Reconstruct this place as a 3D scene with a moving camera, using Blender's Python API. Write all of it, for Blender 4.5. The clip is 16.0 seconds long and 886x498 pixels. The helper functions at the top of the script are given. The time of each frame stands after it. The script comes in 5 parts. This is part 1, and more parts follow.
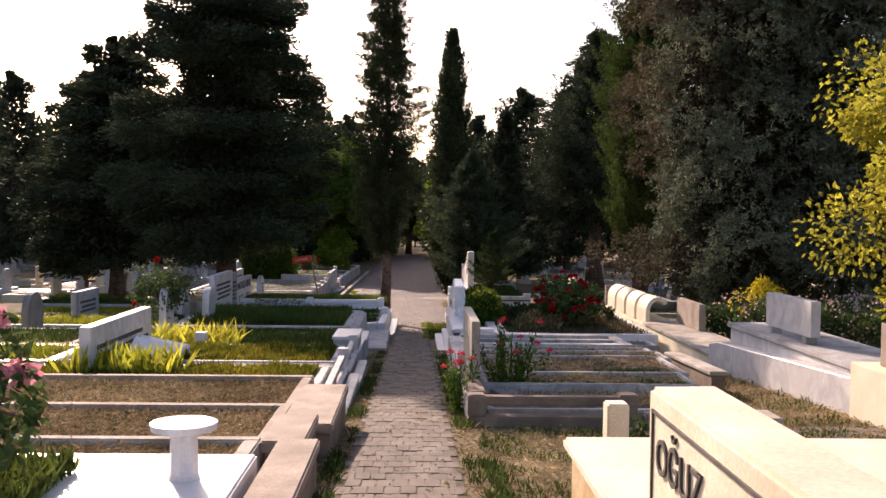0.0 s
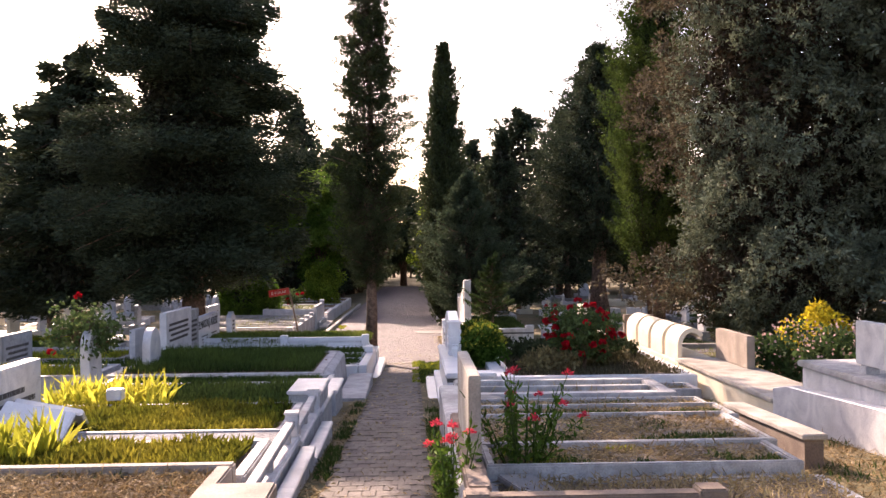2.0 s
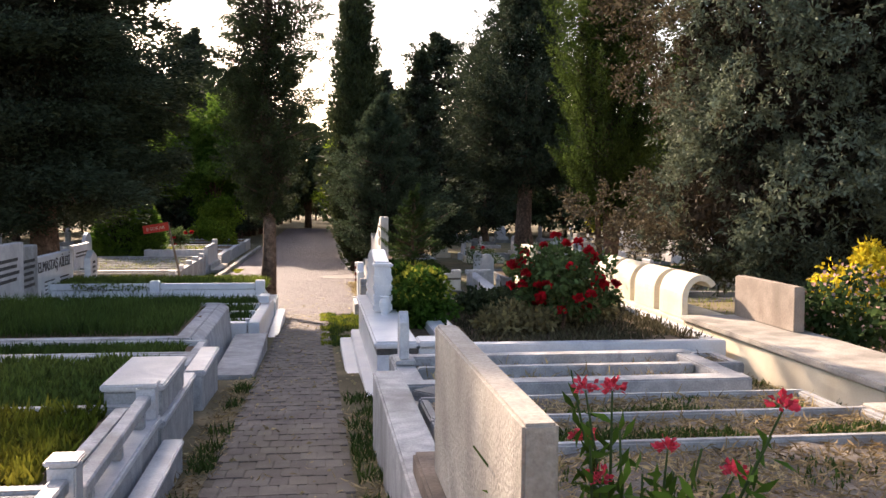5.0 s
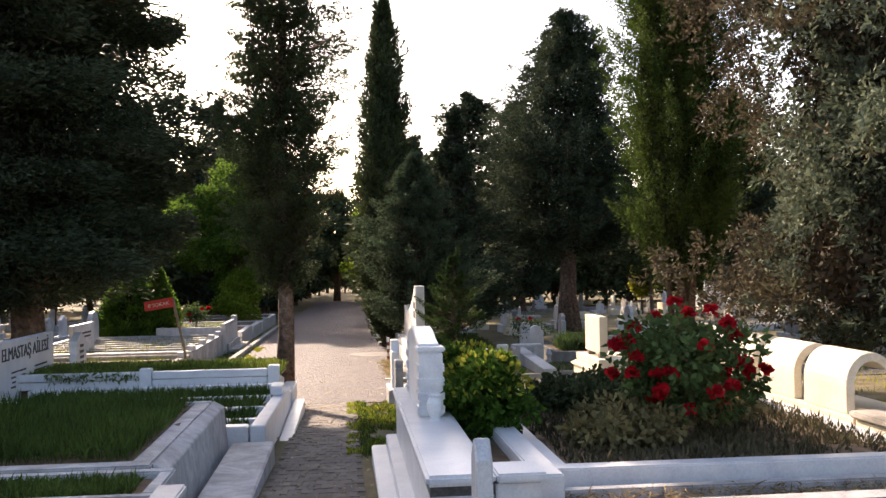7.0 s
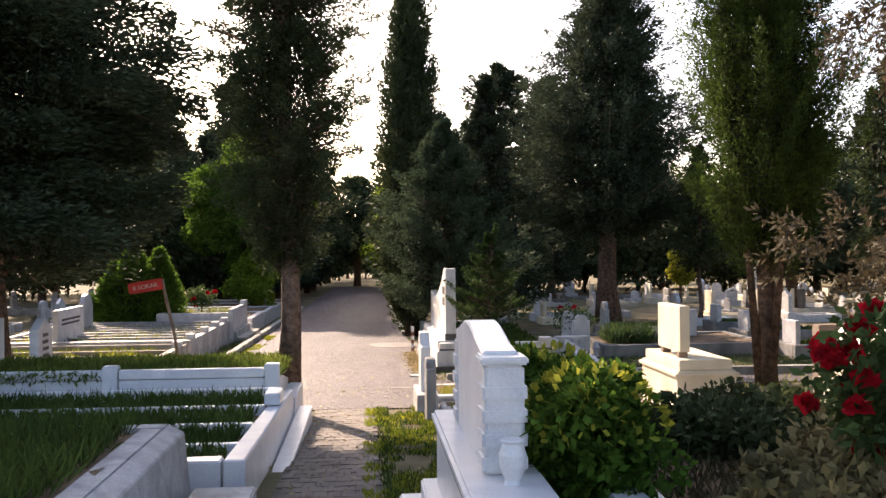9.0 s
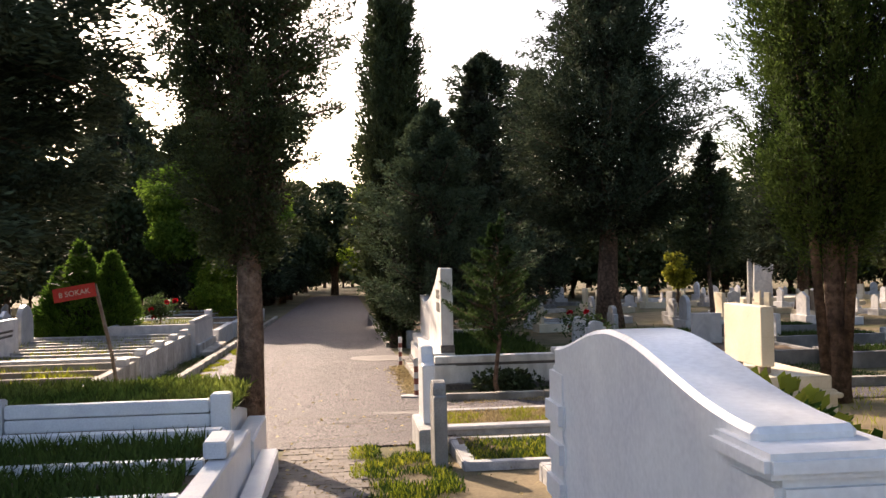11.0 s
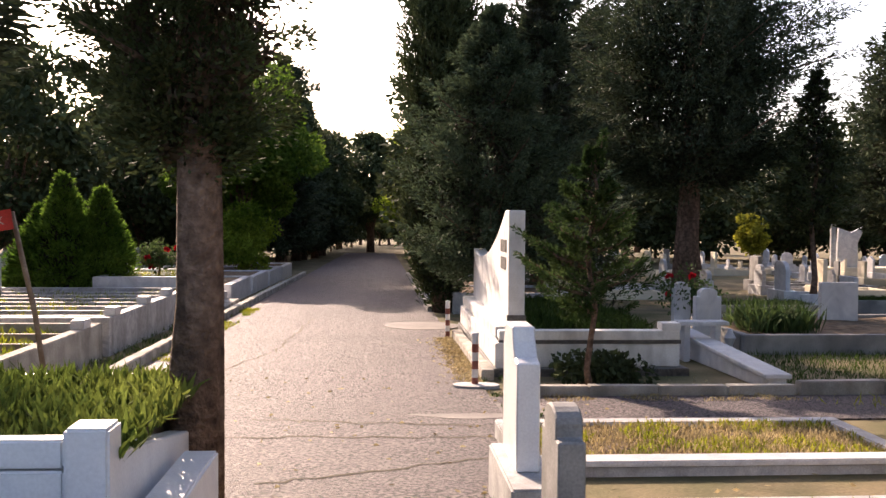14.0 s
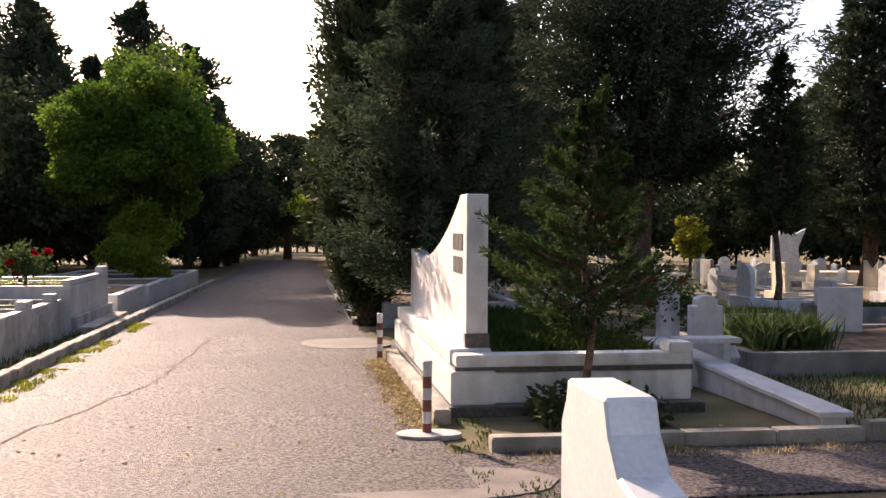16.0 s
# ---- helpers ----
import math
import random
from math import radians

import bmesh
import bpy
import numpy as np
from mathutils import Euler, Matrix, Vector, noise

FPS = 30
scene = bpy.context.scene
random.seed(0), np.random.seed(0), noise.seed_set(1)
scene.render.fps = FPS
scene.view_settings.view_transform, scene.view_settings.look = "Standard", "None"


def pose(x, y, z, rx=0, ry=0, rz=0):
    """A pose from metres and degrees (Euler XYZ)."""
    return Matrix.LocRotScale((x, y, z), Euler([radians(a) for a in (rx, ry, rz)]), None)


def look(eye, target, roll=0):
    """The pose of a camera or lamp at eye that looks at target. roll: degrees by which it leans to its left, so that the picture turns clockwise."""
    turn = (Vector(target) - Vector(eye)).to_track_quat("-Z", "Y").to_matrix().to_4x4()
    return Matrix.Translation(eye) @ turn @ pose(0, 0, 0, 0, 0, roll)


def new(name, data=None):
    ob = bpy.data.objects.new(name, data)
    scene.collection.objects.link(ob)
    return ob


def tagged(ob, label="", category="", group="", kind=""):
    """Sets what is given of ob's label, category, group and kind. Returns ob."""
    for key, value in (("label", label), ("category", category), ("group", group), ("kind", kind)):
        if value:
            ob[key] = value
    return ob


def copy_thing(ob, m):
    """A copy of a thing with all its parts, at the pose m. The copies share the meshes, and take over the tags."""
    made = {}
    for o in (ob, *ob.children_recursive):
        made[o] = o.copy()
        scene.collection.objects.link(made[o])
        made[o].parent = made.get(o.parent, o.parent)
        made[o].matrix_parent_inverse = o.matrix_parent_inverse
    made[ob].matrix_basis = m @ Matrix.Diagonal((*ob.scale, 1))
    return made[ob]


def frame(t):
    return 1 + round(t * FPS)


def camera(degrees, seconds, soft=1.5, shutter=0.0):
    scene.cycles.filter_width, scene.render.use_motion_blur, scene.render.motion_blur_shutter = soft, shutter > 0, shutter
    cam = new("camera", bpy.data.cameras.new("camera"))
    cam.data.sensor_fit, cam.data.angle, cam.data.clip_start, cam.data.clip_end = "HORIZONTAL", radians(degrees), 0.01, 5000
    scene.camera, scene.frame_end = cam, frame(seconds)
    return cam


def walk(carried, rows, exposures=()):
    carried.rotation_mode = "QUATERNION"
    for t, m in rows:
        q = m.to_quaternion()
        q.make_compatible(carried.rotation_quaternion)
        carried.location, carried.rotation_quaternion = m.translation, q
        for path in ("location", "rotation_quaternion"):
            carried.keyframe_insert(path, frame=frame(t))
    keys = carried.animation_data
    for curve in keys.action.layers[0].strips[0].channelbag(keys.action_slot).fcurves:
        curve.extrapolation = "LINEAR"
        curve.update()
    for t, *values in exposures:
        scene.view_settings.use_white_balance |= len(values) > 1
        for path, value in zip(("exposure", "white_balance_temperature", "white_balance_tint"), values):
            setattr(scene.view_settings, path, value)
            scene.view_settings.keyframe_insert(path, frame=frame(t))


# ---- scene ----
cam = camera(50.5, 16.0)
METRES, EYE, TILT, LEAN, TURN = 24.5, 1.38, 2.0, 0.0, -1.7
ROWS = [
    (0.0, 0.0, 0.0, 0.0, 0.05, -4.03, -0.72),
    (0.5, 0.0022, 0.0294, -0.0027, -2.91, -4.3, -0.88),
    (1.0, 0.004, 0.0617, -0.0057, -2.97, -3.32, -0.76),
    (1.5, 0.0049, 0.0909, -0.0084, -3.05, -3.1, 0.12),
    (2.0, 0.0047, 0.124, -0.0117, -0.22, -2.14, 0.5),
    (2.5, 0.003, 0.1527, -0.0157, -2.66, -4.06, 0.07),
    (3.0, 0.0008, 0.1846, -0.0193, -3.38, -4.5, 0.0),
    (5.5, -0.0045, 0.3336, -0.0355, -7.31, -5.62, -0.52),
    (6.0, -0.0039, 0.3656, -0.0377, -8.39, -3.97, -0.26),
    (6.5, -0.0049, 0.3953, -0.0411, -6.63, -2.64, 0.63),
    (7.0, -0.004, 0.429, -0.0435, -4.22, -1.19, 0.82),
    (7.5, -0.0044, 0.4599, -0.047, -2.2, -2.23, 0.95),
    (8.0, -0.0044, 0.4929, -0.0492, -1.86, -2.35, 0.74),
    (8.5, -0.0063, 0.5213, -0.0523, -2.08, -0.81, 0.78),
    (9.0, -0.0069, 0.5543, -0.0546, -2.95, -1.99, 0.39),
    (11.5, -0.0144, 0.7097, -0.0709, -4.65, -1.39, 0.91),
    (12.0, -0.0142, 0.7408, -0.0735, -5.39, -0.83, -0.24),
    (12.5, -0.0166, 0.7711, -0.077, -3.2, 0.95, -0.7),
    (13.0, -0.0159, 0.8031, -0.0801, -3.77, -1.89, -0.59),
    (13.5, -0.0171, 0.8327, -0.0839, -2.16, -2.87, -0.66),
    (14.0, -0.0173, 0.8644, -0.0875, -2.06, -3.83, -0.47),
    (14.5, -0.0182, 0.8941, -0.0908, -1.36, -3.0, -0.67),
    (15.0, -0.0176, 0.9275, -0.0937, -5.97, -2.48, -0.65),
    (15.5, -0.0194, 0.9592, -0.0969, -4.33, -2.46, -0.76),
    (16.0, -0.0194, 0.9933, -0.1006, -7.0, -3.32, -0.56),
]
walk(cam, [(t, pose(0, 0, EYE, TILT, LEAN, TURN) @ pose(METRES * x, METRES * y, METRES * z, 90 + pitch, roll, yaw)) for t, x, y, z, yaw, pitch, roll in ROWS],
     [(0.0, 0.95, 6900, 27), (1.0, 1.34, 6900, 30), (2.5, 1.66, 6900, 30), (6.0, 1.57, 6900, 18), (9.0, 1.6, 6900, 20), (11.5, 1.29, 6900, 18), (13.0, 1.4, 6900, 24), (14.5, 1.5, 6900, 24), (16.0, 1.31, 6900, 24)])

# ---------------------------------------------------------------- light
SUN_AZ, SUN_EL = radians(21.6), radians(26)      # left of ahead, above the horizon
world = bpy.data.worlds.new("sky")
scene.world = world
world.use_nodes = True
wn = world.node_tree.nodes
sky = wn.new("ShaderNodeTexSky")
sky.sky_type, sky.sun_disc = "NISHITA", False
sky.sun_elevation, sky.sun_rotation = SUN_EL, -SUN_AZ
sky.dust_density, sky.air_density = 2.5, 1.0
wn["Background"].inputs[1].default_value = 0.13
world.node_tree.links.new(sky.outputs[0], wn["Background"].inputs[0])
sun = new("sun", bpy.data.lights.new("sun", "SUN"))
sun.data.energy, sun.data.angle, sun.data.color = 4.6, radians(0.5), (1.0, 0.84, 0.66)
sun.matrix_world = look((0, 0, 30), (30 * math.sin(SUN_AZ), -30 * math.cos(SUN_AZ), 30 - 30 * math.tan(SUN_EL)))

# ---------------------------------------------------------------- materials


def mat(name, c1, c2, scale=3.0, rough=0.7, bump=0.2, fine=60.0, spec=0.4, stain=None, stain_scale=1.2, stain_amt=0.5,
        translucent=0.0, island=0.0, vein=False, obj_random=0.0, relief=0.01, sharp=0.18):
    m = bpy.data.materials.new(name)
    m.use_nodes = True
    nt = m.node_tree
    n, l = nt.nodes, nt.links
    b = n["Principled BSDF"]
    tc = n.new("ShaderNodeTexCoord")
    geo = n.new("ShaderNodeNewGeometry")
    n1 = n.new("ShaderNodeTexNoise")
    n1.inputs["Scale"].default_value, n1.inputs["Detail"].default_value = scale, 6
    l.new(geo.outputs["Position"], n1.inputs["Vector"])
    if vein:
        n1.inputs["Distortion"].default_value = 2.2
    r = n.new("ShaderNodeValToRGB")
    r.color_ramp.elements[0].position, r.color_ramp.elements[1].position = 0.5 - sharp, 0.5 + sharp
    r.color_ramp.elements[0].color, r.color_ramp.elements[1].color = (*c1, 1), (*c2, 1)
    l.new(n1.outputs[0], r.inputs[0])
    col = r.outputs[0]
    n2 = n.new("ShaderNodeTexNoise")
    n2.inputs["Scale"].default_value, n2.inputs["Detail"].default_value = fine, 4
    l.new(geo.outputs["Position"], n2.inputs["Vector"])
    mx = n.new("ShaderNodeMix")
    mx.data_type, mx.blend_type = "RGBA", "OVERLAY"
    mx.inputs[0].default_value = 0.45
    l.new(col, mx.inputs[6])
    l.new(n2.outputs[0], mx.inputs[7])
    col = mx.outputs[2]
    if stain:
        n3 = n.new("ShaderNodeTexNoise")
        n3.inputs["Scale"].default_value, n3.inputs["Detail"].default_value = stain_scale, 8
        mp = n.new("ShaderNodeMapping")
        mp.inputs["Scale"].default_value = (1, 1, 0.35)
        l.new(geo.outputs["Position"], mp.inputs[0])
        l.new(mp.outputs[0], n3.inputs["Vector"])
        r3 = n.new("ShaderNodeValToRGB")
        r3.color_ramp.elements[0].position, r3.color_ramp.elements[1].position = 0.45, 0.72
        r3.color_ramp.elements[0].color, r3.color_ramp.elements[1].color = (0, 0, 0, 1), (stain_amt,) * 3 + (1,)
        l.new(n3.outputs[0], r3.inputs[0])
        m3 = n.new("ShaderNodeMix")
        m3.data_type = "RGBA"
        l.new(r3.outputs[0], m3.inputs[0])
        l.new(col, m3.inputs[6])
        m3.inputs[7].default_value = (*stain, 1)
        col = m3.outputs[2]
    if island or obj_random:
        hs = n.new("ShaderNodeHueSaturation")
        mr = n.new("ShaderNodeMapRange")
        amt = island or obj_random
        mr.inputs[3].default_value, mr.inputs[4].default_value = 1 - amt, 1 + amt
        if island:
            l.new(geo.outputs["Random Per Island"], mr.inputs[0])
        else:
            oi = n.new("ShaderNodeObjectInfo")
            l.new(oi.outputs["Random"], mr.inputs[0])
        l.new(mr.outputs[0], hs.inputs["Value"])
        l.new(col, hs.inputs["Color"])
        col = hs.outputs[0]
    l.new(col, b.inputs["Base Color"])
    b.inputs["Roughness"].default_value = rough
    b.inputs["Specular IOR Level"].default_value = spec
    if bump:
        bp = n.new("ShaderNodeBump")
        bp.inputs["Strength"].default_value, bp.inputs["Distance"].default_value = bump, relief
        l.new(n2.outputs[0], bp.inputs["Height"])
        l.new(bp.outputs[0], b.inputs["Normal"])
    if translucent:
        tr = n.new("ShaderNodeBsdfTranslucent")
        l.new(col, tr.inputs[0])
        ms = n.new("ShaderNodeMixShader")
        ms.inputs[0].default_value = translucent
        l.new(b.outputs[0], ms.inputs[1])
        l.new(tr.outputs[0], ms.inputs[2])
        l.new(ms.outputs[0], n["Material Output"].inputs[0])
    return m


MARBLE = mat("white_marble", (0.44, 0.44, 0.46), (0.66, 0.65, 0.635), 2.2, 0.35, 0.05, 90, 0.5, (0.33, 0.32, 0.3), 1.6, 0.5, vein=True)
MARBLE_CLEAN = mat("clean_marble", (0.6, 0.6, 0.62), (0.75, 0.745, 0.73), 1.4, 0.3, 0.03, 70, 0.5, (0.5, 0.49, 0.47), 1.1, 0.35, vein=True)
MARBLE_OLD = mat("weathered_marble", (0.3, 0.298, 0.298), (0.49, 0.483, 0.47), 3.5, 0.65, 0.2, 80, 0.3, (0.16, 0.15, 0.13), 2.2, 0.7, vein=True)
ONYX = mat("honey_onyx", (0.5, 0.3, 0.1), (0.75, 0.6, 0.38), 2.8, 0.35, 0.05, 40, 0.5, vein=True)
CREAM = mat("cream_stone", (0.63, 0.55, 0.4), (0.76, 0.685, 0.53), 2.4, 0.7, 0.15, 80, 0.3, (0.4, 0.33, 0.24), 1.7, 0.45)
SANDSTONE = mat("weathered_sandstone", (0.25, 0.2, 0.16), (0.41, 0.34, 0.275), 3.0, 0.85, 0.4, 70, 0.25, (0.17, 0.14, 0.11), 2.2, 0.6)
CONCRETE = mat("old_concrete", (0.3, 0.27, 0.23), (0.48, 0.44, 0.38), 3.2, 0.9, 0.5, 70, 0.2, (0.13, 0.12, 0.1), 2.4, 0.7)
BROWN = mat("brown_stone", (0.15, 0.11, 0.085), (0.28, 0.215, 0.165), 3.6, 0.85, 0.4, 60, 0.25, (0.1, 0.085, 0.07), 2.0, 0.7)
GRANITE = mat("dark_granite", (0.03, 0.03, 0.032), (0.1, 0.095, 0.09), 26, 0.35, 0.05, 120, 0.5)
SLATE = mat("grey_stone", (0.16, 0.155, 0.15), (0.29, 0.28, 0.26), 3.2, 0.75, 0.3, 70, 0.3, (0.07, 0.065, 0.06), 2.0, 0.6)
LETTER = mat("dark_lettering", (0.05, 0.045, 0.04), (0.09, 0.08, 0.07), 12, 0.7, 0.0)
SOIL = mat("dry_soil", (0.09, 0.062, 0.04), (0.22, 0.155, 0.1), 5.0, 0.95, 0.9, 45, 0.1, (0.06, 0.05, 0.03), 1.5, 0.5)
GROUND = mat("ground_earth", (0.1, 0.085, 0.05), (0.22, 0.17, 0.1), 1.3, 0.95, 0.9, 35, 0.1, (0.06, 0.075, 0.025), 0.7, 0.8)
GREYSOIL = mat("grey_soil", (0.12, 0.1, 0.082), (0.27, 0.23, 0.19), 6.0, 0.95, 0.9, 55, 0.1, (0.09, 0.075, 0.055), 1.8, 0.5)
PALEGRAVEL = mat("pale_gravel", (0.09, 0.09, 0.095), (0.33, 0.33, 0.335), 45, 0.9, 1.0, 90, 0.2)
GRAVEL = mat("dark_gravel", (0.07, 0.065, 0.06), (0.2, 0.18, 0.16), 30, 0.95, 1.0, 90, 0.2)
ASPHALT = mat("worn_asphalt", (0.014, 0.012, 0.012), (0.185, 0.144, 0.149), 34, 0.66, 1.0, 70, 0.3, (0.05, 0.045, 0.042), 0.5, 0.5, relief=0.06, sharp=0.08)
PATCH = mat("asphalt_patch", (0.085, 0.072, 0.066), (0.15, 0.128, 0.115), 2.5, 0.75, 0.6, 60, 0.4)
PAVER = mat("concrete_paver", (0.095, 0.08, 0.068), (0.18, 0.152, 0.128), 4.0, 0.85, 0.5, 90, 0.25, (0.12, 0.1, 0.07), 1.6, 0.6, obj_random=0.14)
PAVER_FAR = mat("concrete_paver_far", (0.095, 0.08, 0.068), (0.18, 0.152, 0.128), 4.0, 0.85, 0.5, 90, 0.25, (0.12, 0.1, 0.07), 1.6, 0.6, island=0.14)
JOINT = mat("joint_sand", (0.08, 0.07, 0.05), (0.14, 0.12, 0.09), 8, 0.95, 0.6, 50, 0.1)
BARK = mat("bark", (0.08, 0.05, 0.037), (0.25, 0.165, 0.118), 11, 0.95, 1.0, 34, 0.1, (0.045, 0.033, 0.027), 5, 0.75, relief=0.04)
RED = mat("red_enamel", (0.5, 0.03, 0.025), (0.6, 0.05, 0.04), 3, 0.4, 0.02)
REDBROWN = mat("faded_red_paint", (0.17, 0.05, 0.035), (0.26, 0.09, 0.06), 8, 0.7, 0.2)
WHITE = mat("white_paint", (0.66, 0.64, 0.6), (0.78, 0.76, 0.72), 6, 0.6, 0.1, stain=(0.35, 0.33, 0.3), stain_scale=5, stain_amt=0.6)
RUST = mat("rusty_steel", (0.16, 0.1, 0.06), (0.3, 0.22, 0.15), 8, 0.7, 0.3)


def leafmat(name, c1, c2, tr=0.3, isl=0.4, rough=0.8):
    return mat(name, c1, c2, 0.8, rough, 0.0, 5, 0.1, translucent=tr, island=isl)


CEDAR = leafmat("cedar_needles", (0.03, 0.045, 0.026), (0.07, 0.088, 0.048), 0.15)
CYPRESS = leafmat("cypress_scales", (0.032, 0.046, 0.02), (0.07, 0.088, 0.036), 0.15)
BROWNCYP = leafmat("brown_cypress", (0.055, 0.05, 0.028), (0.11, 0.095, 0.05), 0.18)
GREENCYP = leafmat("bright_cypress", (0.036, 0.064, 0.014), (0.08, 0.118, 0.026), 0.26)
SPRUCE = leafmat("young_spruce_needles", (0.03, 0.058, 0.017), (0.075, 0.115, 0.034), 0.25)
GOLDLEAF = leafmat("golden_leaves", (0.42, 0.36, 0.02), (0.68, 0.54, 0.04), 0.45)
BLUE = leafmat("blue_cypress", (0.068, 0.088, 0.058), (0.175, 0.2, 0.13), 0.18)
RUSTY = leafmat("brown_cypress_tips", (0.06, 0.05, 0.032), (0.125, 0.102, 0.062), 0.18)
PINE = leafmat("grey_pine", (0.042, 0.066, 0.036), (0.092, 0.125, 0.068), 0.18)
LIME = leafmat("lime_leaves", (0.052, 0.11, 0.014), (0.12, 0.19, 0.026), 0.45)
LIME_YOUNG = leafmat("young_lime_leaves", (0.1, 0.17, 0.016), (0.23, 0.29, 0.03), 0.55)
YELLOWLEAF = leafmat("yellow_leaves", (0.2, 0.215, 0.025), (0.42, 0.38, 0.045), 0.5)
HEDGE = leafmat("hedge_leaves", (0.042, 0.096, 0.012), (0.095, 0.165, 0.024), 0.3)
THUJA = leafmat("thuja_sprays", (0.045, 0.1, 0.012), (0.11, 0.19, 0.026), 0.42)
TRAILING = leafmat("trailing_succulent", (0.06, 0.1, 0.018), (0.16, 0.19, 0.04), 0.35, 0.45)
HEDGE_TIP = leafmat("hedge_tips", (0.2, 0.24, 0.03), (0.4, 0.38, 0.05), 0.4)
ROSELEAF = leafmat("rose_leaves", (0.035, 0.065, 0.02), (0.08, 0.12, 0.04), 0.3)
REDPETAL = leafmat("red_petals", (0.28, 0.004, 0.01), (0.48, 0.013, 0.022), 0.25)
CORALPETAL = leafmat("coral_petals", (0.55, 0.03, 0.06), (0.7, 0.09, 0.12), 0.3)
PINKPETAL = leafmat("pink_petals", (0.85, 0.3, 0.38), (0.92, 0.55, 0.58), 0.35)
PALEPETAL = leafmat("pale_pink_petals", (0.4, 0.24, 0.22), (0.56, 0.4, 0.37), 0.35)
GRASS = leafmat("grass_blades", (0.028, 0.056, 0.012), (0.075, 0.112, 0.024), 0.28)
GRASS_GOLD = leafmat("golden_grass", (0.14, 0.18, 0.015), (0.3, 0.3, 0.03), 0.45)
GRASS_DRY = leafmat("dry_grass", (0.26, 0.2, 0.1), (0.42, 0.34, 0.18), 0.3)
SUCCULENT = leafmat("ice_plant_leaves", (0.06, 0.085, 0.01), (0.23, 0.2, 0.025), 0.35, 0.5)
SUCCULENT_DARK = leafmat("dark_ice_plant", (0.04, 0.075, 0.015), (0.11, 0.14, 0.03), 0.25, 0.45)
STRAW = leafmat("straw_litter", (0.2, 0.14, 0.07), (0.42, 0.32, 0.17), 0.2, 0.55)
IRIS = leafmat("iris_blades", (0.3, 0.32, 0.03), (0.55, 0.5, 0.06), 0.5)
OLIVE = leafmat("dry_juniper", (0.11, 0.1, 0.045), (0.23, 0.19, 0.09), 0.2)
# inner twigs, kept very dark so their colour carries the crown's inner shade
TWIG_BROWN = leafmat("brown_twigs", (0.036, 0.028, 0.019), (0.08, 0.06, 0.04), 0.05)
TWIG = leafmat("shade_dark_twigs", (0.02, 0.022, 0.014), (0.045, 0.045, 0.028), 0.05)

# ---------------------------------------------------------------- helpers
rng = np.random.default_rng(7)


def gz(y):
    """Height of the ground at y."""
    return -0.0645 * y if y < 31 else -2.0 - 0.016 * (y - 31)


def thing(name, x, y, z, label, category, group="", kind=""):
    ob = new(name)
    ob.location = (x, y, z)
    ob.empty_display_size = 0.2
    return tagged(ob, label, category, group, kind)


def org(ob):
    v = Vector((0, 0, 0))
    while ob:
        v += ob.location
        ob = ob.parent
    return v


def as_mesh(bm, name, material):
    me = bpy.data.meshes.new(name)
    bm.to_mesh(me)
    bm.free()
    me.materials.append(material)
    return me


def part(name, bm, material, parent, label="", kind=""):
    """Links a bmesh built in world places as one mesh under parent."""
    if parent is not None:
        bmesh.ops.translate(bm, verts=bm.verts, vec=-org(parent))
    ob = new(name, as_mesh(bm, name, material))
    ob.parent = parent
    return tagged(ob, label, kind=kind)


def box(x0, x1, y0, y1, z0, z1, bev=0.01, wob=0.0):
    bm = bmesh.new()
    bmesh.ops.create_cube(bm, size=1)
    for v in bm.verts:
        v.co = ((x0 + x1) / 2 + v.co.x * (x1 - x0), (y0 + y1) / 2 + v.co.y * (y1 - y0), (z0 + z1) / 2 + v.co.z * (z1 - z0))
        if wob:
            v.co += Vector((random.uniform(-wob, wob), random.uniform(-wob, wob), random.uniform(-wob, wob)))
    if bev:
        bmesh.ops.bevel(bm, geom=bm.edges[:], offset=bev, segments=2, affect="EDGES", clamp_overlap=True)
    return bm


def join(*bms):
    out = bms[0]
    for b in bms[1:]:
        me = bpy.data.meshes.new("tmp")
        b.to_mesh(me)
        b.free()
        out.from_mesh(me)
        bpy.data.meshes.remove(me)
    return out


def slab(profile, axis, a0, a1, bev=0.008):
    """Extrudes a profile of (u, z) along axis; u is the other level axis."""
    bm = bmesh.new()
    put = (lambda u, z, a: (a, u, z)) if axis == "x" else (lambda u, z, a: (u, a, z))
    lo = [bm.verts.new(put(u, z, a0)) for u, z in profile]
    hi = [bm.verts.new(put(u, z, a1)) for u, z in profile]
    bm.faces.new(lo)
    bm.faces.new(hi[::-1])
    for i in range(len(lo)):
        j = (i + 1) % len(lo)
        bm.faces.new((lo[j], lo[i], hi[i], hi[j]))
    bmesh.ops.recalc_face_normals(bm, faces=bm.faces[:])
    if bev:
        rim = [e for e in bm.edges if len(e.link_faces) == 2 and e.calc_face_angle(0) > 0.9]
        bmesh.ops.bevel(bm, geom=rim, offset=bev, segments=1, affect="EDGES", clamp_overlap=True)
    return bm


def lathe(x, y, rings, n=20):
    """A turned body from (radius, z) rings."""
    bm = bmesh.new()
    rows = [[bm.verts.new((x + r * math.cos(2 * math.pi * i / n), y + r * math.sin(2 * math.pi * i / n), z)) for i in range(n)] for r, z in rings]
    for a, b in zip(rows, rows[1:]):
        for i in range(n):
            bm.faces.new((a[i], a[(i + 1) % n], b[(i + 1) % n], b[i]))
    bm.faces.new(rows[0][::-1])
    bm.faces.new(rows[-1])
    return bm


